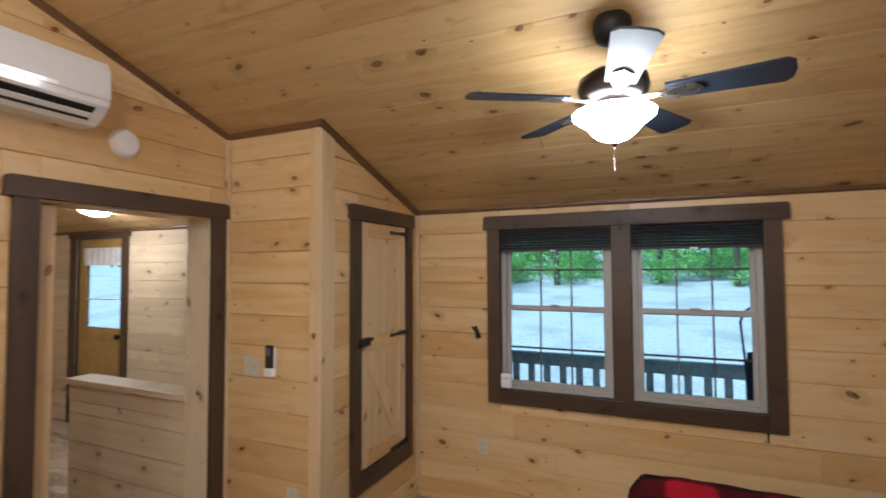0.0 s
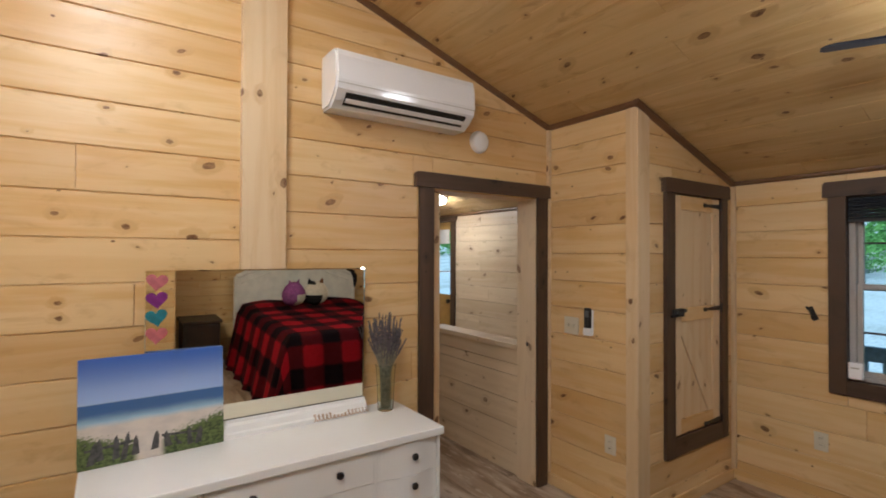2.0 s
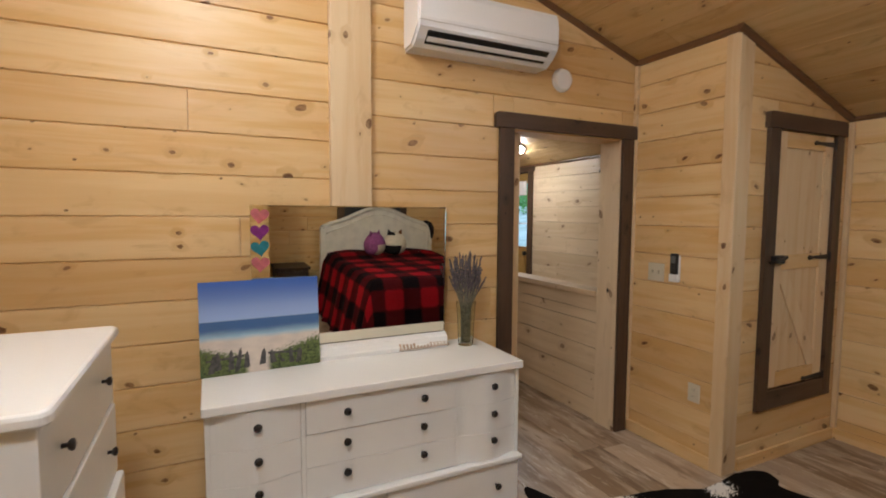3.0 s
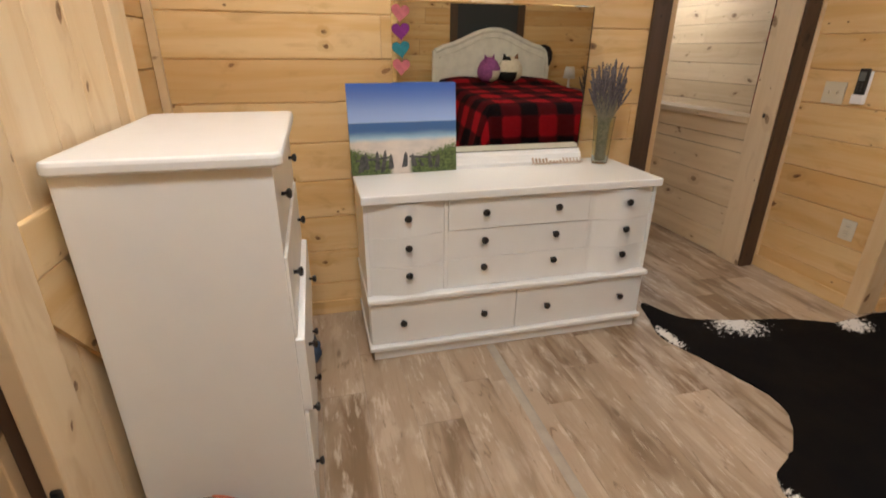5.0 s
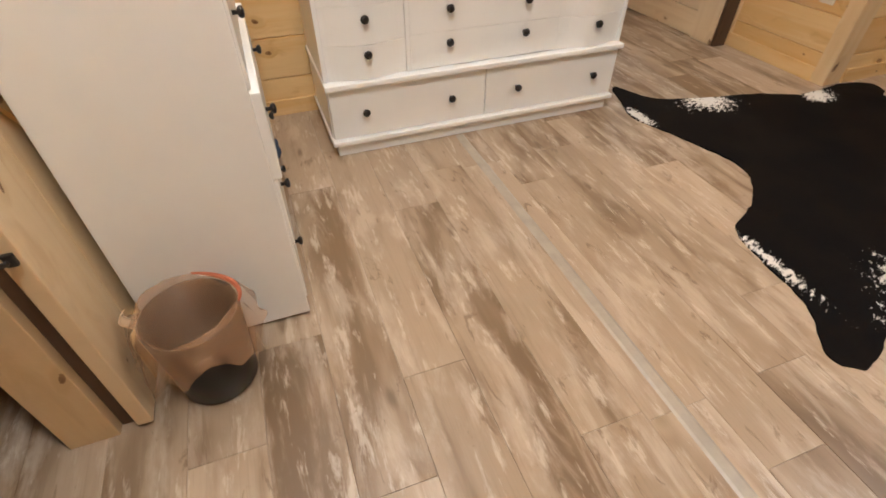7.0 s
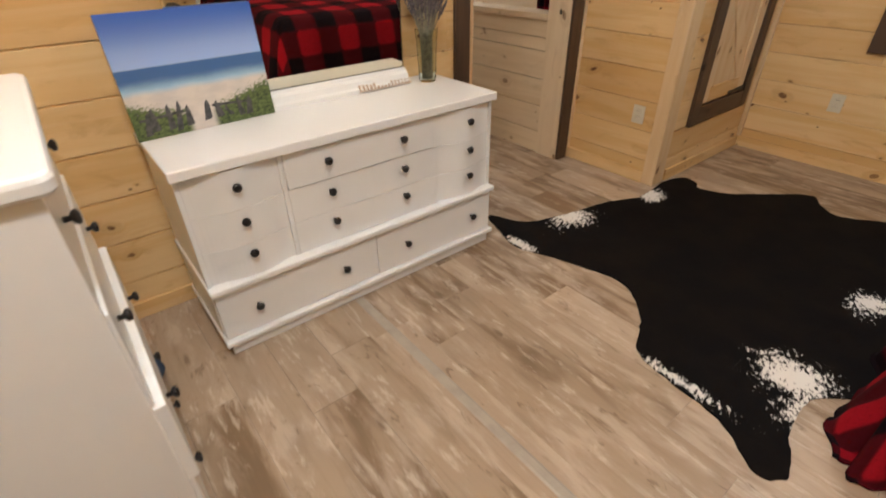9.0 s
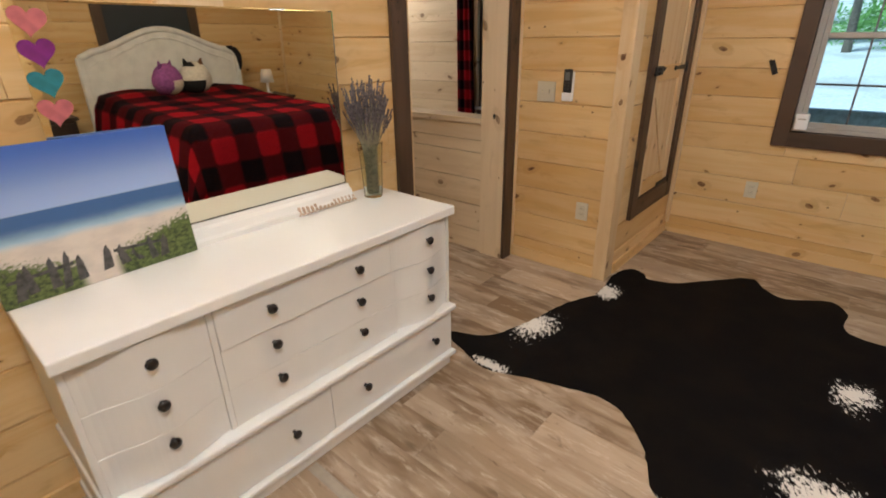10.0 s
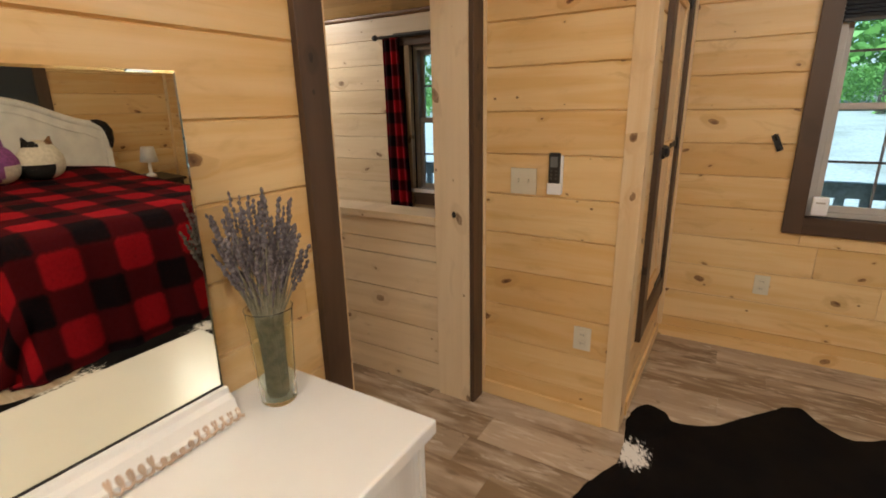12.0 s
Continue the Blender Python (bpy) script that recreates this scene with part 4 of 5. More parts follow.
part("cleat", box(-0.008, -0.014, -0.02, 0.008, 0.0, 0.02, 0.003), black_metal, cordb)


# ---- furniture ----
def knob(parent, x, y, z, way="X", size=1.0):
    """A dark round furniture knob on a short stem."""
    s = size
    p = [(0.007 * s, 0.0), (0.006 * s, 0.012 * s), (0.013 * s, 0.016 * s), (0.0165 * s, 0.022 * s), (0.015 * s, 0.028 * s), (0.006 * s, 0.031 * s)]
    return part("knob", turned(p, 16, (x, y, z), way), knob_metal, parent, "dark bronze knob", True)


def bow_front(y0, y1, z0, z1, x, bulge, thick=0.02, steps=18):
    """A drawer front that swells in plan, seen from above, between y0 and y1."""
    bm = bmesh.new()
    cols = []
    for i in range(steps + 1):
        f = i / steps
        s = math.sin(math.pi * f)
        xx = x + bulge * (s * s * (1.25 - 0.25 * s))
        y = y0 + (y1 - y0) * f
        cols.append([bm.verts.new(p) for p in ((xx - thick, y, z0), (xx - 0.0012, y, z0), (xx, y, z0 + 0.0012), (xx, y, z1 - 0.0012), (xx - 0.0012, y, z1), (xx - thick, y, z1))])
    for a, b in zip(cols, cols[1:]):
        for k in range(6):
            bm.faces.new((a[k], a[(k + 1) % 6], b[(k + 1) % 6], b[k]))
    bm.faces.new(cols[0])
    bm.faces.new(cols[-1])
    return bm


def low_dresser():
    d = thing("dresser", (WEST + 0.018, 0.333, 0), "low white painted dresser with bowed drawer banks and dark knobs", "dresser")
    hw, hr, deep = 0.693, 0.681, 0.475
    part("carcass", box(0.0, -hw, 0.055, deep - 0.022, hr, 0.749, 0.004), white_paint, d)
    part("top", box(-0.002, -hw - 0.012, 0.749, deep + 0.022, hr + 0.006, 0.786, 0.007, 3), white_paint, d)
    part("plinth", box(0.02, -hw + 0.012, 0.0, deep + 0.002, hr - 0.012, 0.056, 0.003), white_paint, d)
    part("foot_moulding", box(0.0, -hw - 0.008, 0.056, deep + 0.026, hr + 0.006, 0.078, 0.006), white_paint, d)
    part("ledge_moulding", box(0.0, -hw - 0.008, 0.298, deep + 0.028, hr + 0.006, 0.322, 0.007), white_paint, d)
    for y in (-hw + 0.006, -0.343, 0.347, hr - 0.006):
        part("stile", box(deep - 0.03, y - 0.0085, 0.322, deep - 0.011, y + 0.0085, 0.749, 0.002), white_paint, d)
    for y0, y1 in ((-hw + 0.0155, -0.3523), (0.3563, hr - 0.0155)):
        for k, (z0, z1) in enumerate(((0.324, 0.4568), (0.4574, 0.5948), (0.5954, 0.744))):
            dr = part("drawer", bow_front(y0, y1, z0, z1, deep - 0.018, 0.030), white_paint, d)
            knob(dr, deep + 0.008, (y0 + y1) / 2 + (0.0 if y0 < 0 else 0.012), (0.425, 0.553, 0.684)[k])
    top = part("drawer", box(deep - 0.03, -0.3335, 0.603, deep - 0.004, 0.3375, 0.742, 0.005), white_paint, d)
    for y in (-0.171, 0.171):
        knob(top, deep - 0.004, y, 0.683)
    for k, (z0, z1) in enumerate(((0.326, 0.4637), (0.4643, 0.601))):
        dr = part("drawer", box(deep - 0.03, -0.3342, z0, deep - 0.010, 0.3382, z1, 0.0012), white_paint, d)
        for y in (-0.171, 0.171):
            knob(dr, deep - 0.010, y, (0.425, 0.553)[k])
    for y0, y1, ks in ((-hw + 0.004, -0.0015, (-0.545, -0.165)), (0.0015, hr - 0.004, (0.155, 0.552))):
        dr = part("drawer", box(deep - 0.03, y0, 0.081, deep + 0.004, y1, 0.295, 0.003), white_paint, d)
        for y in ks:
            knob(dr, deep + 0.004, y, 0.190)
    return d


dresser = low_dresser()

# mirror on its white stand
MIRROR = (-2.300, 0.305, 0.786)
mir = thing("dresser_mirror", MIRROR, "wide unframed dresser mirror on a white wooden base", "mirror")
mir.matrix_world = pose(*MIRROR, 0, 1.35, 0.0)
part("base", prism([(-0.075, 0.0), (0.047, 0.0), (0.047, 0.020), (0.040, 0.027), (0.032, 0.052), (0.018, 0.060), (0.014, 0.072), (-0.02, 0.072), (-0.075, 0.052)], lambda u, w, q: Vector((u, q, w)), -0.47, 0.50), white_paint, mir)
mz0, mz1, my0, my1 = 0.074, 0.736, -0.468, 0.498
gl = bmesh.new()
outer = [(my0, mz0), (my1, mz0), (my1, mz1), (my0, mz1)]
inner = [(my0 + 0.005, mz0 + 0.004), (my1 - 0.005, mz0 + 0.004), (my1 - 0.005, mz1 - 0.005), (my0 + 0.028, mz1 - 0.005)]
va = [gl.verts.new((-0.006, y, z)) for y, z in outer]
vb = [gl.verts.new((-0.0010, y, z)) for y, z in outer]
vc = [gl.verts.new((0.0, y, z)) for y, z in inner]
gl.faces.new(va)
gl.faces.new(vc)
for a, b in ((va, vb), (vb, vc)):
    for i in range(4):
        gl.faces.new((a[i], a[(i + 1) % 4], b[(i + 1) % 4], b[i]))
part("mirror_glass", gl, mirror_mat, mir)
part("channel", box(-0.004, my0, 0.0715, 0.0015, my1, 0.0745), black_plastic, mir)
part("backing", box(-0.018, my0 + 0.01, 0.08, -0.007, my1 - 0.01, mz1 - 0.01), trim_z, mir)


def heart(size):
    pts = []
    for i in range(40):
        t = 2 * math.pi * i / 40
        pts.append((size * 16 * math.sin(t) ** 3 / 34, size * (13 * math.cos(t) - 5 * math.cos(2 * t) - 2 * math.cos(3 * t) - math.cos(4 * t)) / 34))
    return prism(pts, lambda u, w, q: Vector((q, u, w)), 0.0, 0.002)


for k, (nm, col) in enumerate((("pink", (0.52, 0.15, 0.17)), ("purple", (0.19, 0.015, 0.19)), ("teal", (0.02, 0.20, 0.25)), ("pink", (0.50, 0.14, 0.16)))):
    h = part("heart_sticker", heart(0.084), paint(nm + "_felt", col, 0.8, 0.08, 30))
    h.matrix_world = mir.matrix_world @ pose(0.001, -0.428, 0.690 - k * 0.0725, (-6, 4, 8, -3)[k], 0, 0)
    tagged(h, nm + " felt heart stuck on the mirror edge", "sticker", "heart stickers on the mirror")

# painted canvas leaning on the mirror
pic = thing("beach_painting", (-2.232, -0.124, 0.787), "unframed blue beach painting leaning on the dresser mirror", "painting")
pic.matrix_world = pose(-2.232, -0.124, 0.787, 0, -5.0, 2.2)
cv = box(-0.014, -0.252, 0.0, 0.0, 0.252, 0.405, 0.002)
uvl = cv.loops.layers.uv.new("UVMap")
for f in cv.faces:
    for lp in f.loops:
        lp[uvl].uv = ((lp.vert.co.y + 0.252) / 0.504, lp.vert.co.z / 0.405)
part("canvas", cv, canvas_mat, pic)
fence_mat = paint("painted_fence_grey", (0.085, 0.085, 0.088), 0.6, 0.2, 60)
rnd = random.Random(3)
for side in (-1, 1):
    for k in range(5):
        f = k / 4
        y = -0.030 + side * (0.034 + 0.15 * f) + rnd.uniform(-0.008, 0.008)
        zb, zt = 0.010 + 0.02 * rnd.random(), 0.112 - 0.02 * f + rnd.uniform(-0.035, 0.016)
        w = 0.009 + 0.007 * rnd.random()
        lean = rnd.uniform(-0.024, 0.012) * side
        post = [(y - w, zb), (y + w, zb + 0.004), (y + w * 0.6 + lean, zt - 0.022), (y + w * 0.1 + lean, zt), (y - w * 0.6 + lean, zt - 0.014)]
        part("painted_post", prism(post, lambda u, q, d: Vector((d, u, q)), 0.0, 0.0005), fence_mat, pic)
    rail_z = 0.075
    part("painted_rail", prism([(-0.03 + side * 0.05, rail_z - 0.004), (-0.03 + side * 0.20, rail_z - 0.012), (-0.03 + side * 0.20, rail_z - 0.004), (-0.03 + side * 0.05, rail_z + 0.006)], lambda u, q, d: Vector((d, u, q)), 0.0, 0.0004), fence_mat, pic)

# cut wooden script lying before the mirror base: loops too rough to read
script = bmesh.new()
rnd = random.Random(8)
pts = []
for i in range(300):
    f = i / 299
    th = 2 * math.pi * 15 * f
    tall = 0.010 + 0.005 * math.sin(9.0 * f + 0.5) + (0.012 if int(15 * f) in (0, 4, 9, 12) else 0.0)
    u = -0.142 + 0.284 * f + 0.0075 * math.sin(th)
    w = 0.005 + tall * (1 - math.cos(th)) + rnd.uniform(-0.0006, 0.0006)
    pts.append((0.004, u, w))
tube(pts, 0.0034, 6, script)
sc = part("wooden_script", script, letter_wood)
sc.matrix_world = pose(-2.246, 0.668, 0.788, 0, 0, 1.0) @ pose(0, 0, 0, 0, -38, 0)
tagged(sc, "cut-out raw wooden script lettering leaning before the mirror", "lettering")

# lavender in a glass vase
VX, VY = -2.240, 0.903
vase = thing("vase", (VX, VY, 0.7865), "tall clear glass vase of dried lavender", "vase")
part("glass", turned([(0.002, 0.0), (0.037, 0.0), (0.0415, 0.006), (0.043, 0.07), (0.047, 0.16), (0.053, 0.232), (0.0545, 0.235), (0.0525, 0.236), (0.0505, 0.232), (0.045, 0.16), (0.0405, 0.07), (0.039, 0.012), (0.002, 0.010)], 36, cap=False), vase_glass, vase, "", True)
lav = thing("dried_lavender", (VX, VY, 0.800), "bunch of grey-purple dried lavender stems", "dried flowers", kind="stuff")
stems, heads = bmesh.new(), bmesh.new()
rnd = random.Random(12)
for i in range(120):
    a = rnd.uniform(0, 2 * math.pi)
    r0, r1 = 0.026 * math.sqrt(rnd.random()), 0.088 * math.sqrt(rnd.random())
    tall = rnd.uniform(0.32, 0.455) - 0.25 * r1
    p0 = Vector((r0 * math.cos(a + 0.7), r0 * math.sin(a + 0.7), 0.0))
    p1 = Vector((0.034 * math.cos(a), 0.034 * math.sin(a), 0.19)) * (0.6 + 0.4 * r1 / 0.115)
    p1.z = 0.20
    p2 = Vector((r1 * math.cos(a), r1 * math.sin(a), tall))
    bend = Vector((rnd.uniform(-0.02, 0.02), rnd.uniform(-0.02, 0.02), 0))
    line = [p0, p1, p1.lerp(p2, 0.55) + bend * 0.4, p2 + bend]
    tube(line, [0.0019, 0.0018, 0.0012, 0.0009], 4, stems)
    d = (line[3] - line[2]).normalized()
    for k in range(rnd.randint(5, 8)):
        c = line[3] + d * (0.012 * k - 0.045) + Vector((rnd.uniform(-1, 1), rnd.uniform(-1, 1), 0)) * 0.002
        s = 0.0062 * (1 - 0.35 * abs(k - 3) / 4) * rnd.uniform(0.7, 1.2)
        tube([c - d * 0.006, c, c + d * 0.006], [s * 0.5, s, s * 0.35], 5, heads)
for i in range(60):
    a = rnd.uniform(0, 2 * math.pi)
    z = rnd.uniform(0.22, 0.36)
    r = (0.03 + 0.25 * (z - 0.20)) * rnd.uniform(0.3, 1.0)
    c = Vector((r * math.cos(a), r * math.sin(a), z))
    d = Vector((math.cos(a) * 0.5, math.sin(a) * 0.5, 1)).normalized()
    tube([c, c + d * 0.02, c + d * 0.045], [0.0012, 0.0042, 0.001], 5, heads)
part("stems", stems, lav_stem, lav)
part("flower_heads", heads, lav_head, lav)


def tall_chest():
    c = thing("chest_of_drawers", (-1.39, -1.008, 0), "tall white painted chest of drawers with dark knobs, one drawer ajar", "chest of drawers")
    hw, deep, h = 0.355, 0.400, 1.138
    part("side_panel", box(-hw, 0, 0.0, -hw + 0.02, deep, h - 0.03, 0.003), white_paint, c)
    part("side_panel", box(hw - 0.02, 0, 0.012, hw, deep, h - 0.03, 0.003), white_paint, c)
    part("carcass", box(-hw + 0.02, 0.0, 0.05, hw - 0.02, deep - 0.025, h - 0.03), white_paint, c)
    top = slab_rounded(-hw - 0.012, -0.012, hw + 0.014, deep + 0.022, h - 0.030, h, 0.026, 0.010)
    part("top", top, white_paint, c)
    part("plinth", box(-hw + 0.02, deep - 0.06, 0.0, hw - 0.02, deep - 0.03, 0.05, 0.002), stain_dark, c)
    zs = (0.060, 0.262, 0.468, 0.688, 0.905, 1.100)
    for k in range(5):
        ajar = (0.004, 0.010, 0.022, 0.006, 0.0)[k]
        dr = part("drawer", box(-hw + 0.012, deep - 0.022, zs[k] + 0.003, hw - 0.012, deep + ajar, zs[k + 1] - 0.004, 0.004), white_paint, c)
        for x in (-0.20, 0.215):
            knob(dr, x, deep + ajar, (zs[k] + zs[k + 1]) / 2 + 0.01, "Y", 0.8)
    return c


tall_chest()

# clothes fallen between chest and dresser
rnd = random.Random(4)


def heap(name, x, y, r, tall, material, label):
    bm = bmesh.new()
    bmesh.ops.create_icosphere(bm, subdivisions=4, radius=1.0)
    for v in bm.verts:
        n = noise.noise(v.co * 2.2 + Vector((x * 9, y * 9, 0))) * 0.35 + noise.noise(v.co * 6.0) * 0.12
        v.co = Vector((v.co.x * r * (1 + n), v.co.y * r * 0.7 * (1 + n), max(0.0, (v.co.z + 0.55) * tall * (0.8 + n))))
    ob = part(name, bm, material, smooth=True)
    ob.location = (x, y, 0.002)
    return tagged(ob, label, "clothing")


heap("jeans", -1.97, -0.66, 0.10, 0.09, denim, "crumpled blue jeans dropped on the floor")
heap("grey_shirt", -2.08, -0.69, 0.10, 0.12, rag_grey, "crumpled grey cloth on the floor beside the jeans")

# waste bin with a bag liner
wb = thing("waste_bin", (-0.905, -0.865, 0), "black round waste bin with a peach plastic bag liner", "waste bin")
part("bin", turned([(0.002, 0.0), (0.088, 0.0), (0.094, 0.008), (0.112, 0.255), (0.107, 0.255), (0.088, 0.02), (0.002, 0.018)], 36, cap=False), bin_black, wb, "", True)
bag = bmesh.new()
rings = []
for j, (r, z, am) in enumerate(((0.05, 0.08, 0.005), (0.078, 0.11, 0.004), (0.090, 0.18, 0.005), (0.100, 0.256, 0.003), (0.113, 0.272, 0.004), (0.121, 0.258, 0.006), (0.132, 0.228, 0.010), (0.142, 0.196, 0.014), (0.147, 0.168, 0.018))):
    ring = []
    for i in range(72):
        a = 2 * math.pi * i / 72
        w = am * (math.sin(7 * a + j) * 0.5 + math.sin(13 * a - 1.7 * j) * 0.35 + math.sin(23 * a) * 0.2)
        zz = z + (0.035 * math.sin(3 * a + 1) + 0.015 * math.sin(9 * a)) * (1 if j > 6 else 0.0) + (0.012 * math.sin(2 * a) if 3 <= j <= 5 else 0)
        ring.append(bag.verts.new(((r + w) * math.cos(a), (r + w) * math.sin(a), zz)))
    rings.append(ring)
for a, b in zip(rings, rings[1:]):
    for i in range(72):
        bag.faces.new((a[i], a[(i + 1) % 72], b[(i + 1) % 72], b[i]))
bag.faces.new(rings[0])
liner = part("bag_liner", bag, bag_mat, wb, "thin peach plastic bag", True)
band = bmesh.new()
tube([(0.119 * math.cos(radians(a)), 0.119 * math.sin(radians(a)), 0.271 + 0.012 * math.sin(2 * radians(a))) for a in range(80, 180, 6)], [0.003 + 0.004 * math.sin(math.pi * k / 16) for k in range(17)], 6, band)
part("drawstring", band, bag_red, liner, "red drawstring edge")

tie = bmesh.new()
rows_ = []
for k in range(9):
    f = k / 8
    a = radians(258 + 7 * math.sin(5 * f))
    r = 0.104 + 0.036 * math.sin(math.pi * min(1.0, 0.35 + 0.8 * f))
    z = 0.275 + 0.05 * math.sin(math.pi * f) - 0.155 * f
    rows_.append([tie.verts.new((r * math.cos(a + d), r * math.sin(a + d), z)) for d in (-0.11, -0.03, 0.04, 0.10)])
for p, q in zip(rows_, rows_[1:]):
    for k in range(3):
        tie.faces.new((p[k], p[k + 1], q[k + 1], q[k]))
strip = part("tie_strip", tie, plain("pale_bag_film", (0.70, 0.52, 0.34), 0.35), liner, "loose pale strip of the bag", True)
strip.modifiers.new("thick", "SOLIDIFY").thickness = 0.0015

# cowhide rug: spine from the tail by the dresser to under the bed, four legs
OUT = ((-2.07, 1.19), (-1.88, 1.30), (-1.79, 1.55), (-1.73, 1.85), (-1.64, 2.08), (-1.665, 2.38), (-1.615, 2.535), (-1.52, 2.52), (-1.47, 2.455), (-1.32, 2.505), (-1.19, 2.65),
       (-0.98, 2.865), (-0.885, 2.765), (-0.77, 2.70), (-0.57, 2.82), (-0.485, 2.70), (-0.46, 2.48), (-0.10, 2.40), (0.15, 1.95), (-0.05, 1.45), (-0.35, 1.19), (-0.378, 0.98),
       (-0.326, 0.82), (-0.318, 0.745), (-0.378, 0.70), (-0.471, 0.767), (-0.57, 0.819), (-0.747, 0.84), (-0.90, 0.89), (-1.0, 1.066), (-1.19, 1.218), (-1.48, 1.156), (-1.72, 1.07), (-1.88, 1.11))


def smooth_loop(points, n):
    out = []
    for i in range(len(points)):
        p0, p1, p2, p3 = (Vector(points[(i + k) % len(points)]) for k in (-1, 0, 1, 2))
        for k in range(n):
            t = k / n
            out.append(0.5 * ((2 * p1) + (p2 - p0) * t + (2 * p0 - 5 * p1 + 4 * p2 - p3) * t * t + (3 * p1 - p0 - 3 * p2 + p3) * t ** 3))
    return out


loop = smooth_loop(OUT, 8)
rug = bmesh.new()
rag = [p + Vector((noise.noise(Vector((p.x * 26, p.y * 26, 0))), noise.noise(Vector((p.x * 26, p.y * 26, 7))))) * 0.008 for p in loop]
low = [rug.verts.new((p.x, p.y, 0.0005)) for p in rag]
high = [rug.verts.new((p.x, p.y, 0.005 + 0.004 * max(0, noise.noise(Vector((p.x * 3, p.y * 3, 2)))))) for p in rag]
rug.faces.new(low)
cap = rug.faces.new(high)
for i in range(len(rag)):
    j = (i + 1) % len(rag)
    rug.faces.new((low[i], low[j], high[j], high[i]))
bmesh.ops.triangulate(rug, faces=[f for f in rug.faces if len(f.verts) > 4])
tagged(part("cowhide_rug", rug, hide_mat), "black and white cowhide rug lying on the plank floor", "rug")

# ---- bed ----
BX, BY0, BY1, BTOP = -0.10, 1.10, 2.62, 0.735
bed = thing("bed", (BX, (BY0 + BY1) / 2, 0), "bed with white arched headboard under a plaid blanket", "bed")
bh = (BY1 - BY0) / 2
part("mattress", box(0.02, -bh + 0.02, 0.30, 2.12, bh - 0.02, BTOP - 0.015, 0.05, 4), sheet_white, bed)
part("box_spring", box(0.04, -bh + 0.03, 0.12, 2.12, bh - 0.03, 0.30, 0.02), sheet_white, bed)
for x in (0.10, 2.02):
    for y in (-bh + 0.08, bh - 0.08):
        part("leg", turned([(0.022, 0.0), (0.028, 0.12)], 14, (x, y, 0)), black_metal, bed)
HBX = 2.13
arch = []
for i in range(41):
    f = i / 40
    y = -0.80 + 1.60 * f
    s = abs(2 * f - 1)
    z = 1.145 + 0.215 * (0.5 + 0.5 * math.cos(math.pi * min(1.0, s / 0.95))) - 0.05 * max(0.0, s - 0.85) / 0.15
    arch.append((y, z))
part("headboard", prism([(-0.80, 0.25), (0.80, 0.25)] + arch[::-1], lambda u, w, d: Vector((d, u, w)), HBX, HBX + 0.04), headboard_white, bed)
capm = bmesh.new()
tube([(HBX + 0.012, y, z) for y, z in arch], 0.032, 10, capm)
part("headboard_cap", capm, headboard_white, bed, "", True)
inn = bmesh.new()
tube([(HBX + 0.002, y * 0.93, z - 0.085) for y, z in arch], 0.011, 8, inn)
part("headboard_bead", inn, headboard_white, bed, "", True)
for y in (-0.80, 0.80):
    part("bed_post", box(HBX - 0.012, y - 0.03, 0.0, HBX + 0.05, y + 0.03, 1.10, 0.01), headboard_white, bed)


def blanket():
    bm = bmesh.new()
    uvl = bm.loops.layers.uv.new("UVMap")
    over = 0.74
    wide, lng = BY1 - BY0, 2.05
    nx, ny = 110, 120
    rows = []
    for i in range(nx + 1):
        s = -over + (lng + over) * i / nx
        row = []
        for j in range(ny + 1):
            t = -over + (wide + 2 * over) * j / ny
            a = max(0.0, -s)
            b = max(0.0, -t) if t < wide / 2 else max(0.0, t - wide)
            side = -1 if t < wide / 2 else 1
            drop = min(0.725, math.hypot(a, b) if a and b else a + b)
            far = max(0.0, math.hypot(a, b) - 0.725)
            rnd_ = min(1.0, drop / 0.08)
            x = max(s, 0.0)
            y = min(max(t, 0.0), wide)
            out = 0.035 * rnd_ + 0.21 * drop
            fold = (0.020 * math.sin(t * 17) + 0.012 * math.sin(t * 31 + 1)) * (drop / 0.7) if a and not b else (0.020 * math.sin(s * 15) + 0.010 * math.sin(s * 29)) * (drop / 0.7)
            if a or b:
                n = Vector((-a, side * b, 0)).normalized()
                ang = math.atan2(b, a) if a and b else 0
                ruff = 0.022 * math.sin(ang * 6 + 0.6) * drop if a and b else 0
                x += n.x * (out + fold + ruff + far * 0.10)
                y += n.y * (out + fold + ruff + far * 0.10)
            z = BTOP + 0.004 - drop + 0.008 * noise.noise(Vector((s * 3, t * 3, 0))) * (1 - rnd_) + 0.006 * noise.noise(Vector((s * 9, t * 9, 4)))
            if not a and not b:
                z += 0.055 * max(0.0, min(1.0, (s - 1.5) / 0.25)) * (0.75 + 0.25 * math.cos(2 * math.pi * t / wide * 2 + 3.14)) - 0.02 * math.exp(-min(s, t, wide - t) / 0.05)
            else:
                z -= 0.02
            row.append((bm.verts.new((BX + x, BY0 + y, max(0.010, z))), s, t))
        rows.append(row)
    for i in range(nx):
        for j in range(ny):
            q = (rows[i][j], rows[i + 1][j], rows[i + 1][j + 1], rows[i][j + 1])
            f = bm.faces.new([k[0] for k in q])
            for lp, k in zip(f.loops, q):
                lp[uvl].uv = (k[1] + 2, k[2] + 2)
    ob = part("plaid_blanket", bm, plaid_mat, smooth=True)
    ob.modifiers.new("thick", "SOLIDIFY").thickness = 0.006
    return tagged(ob, "red and black plaid fleece blanket hanging over the bed", "blanket")


blanket()


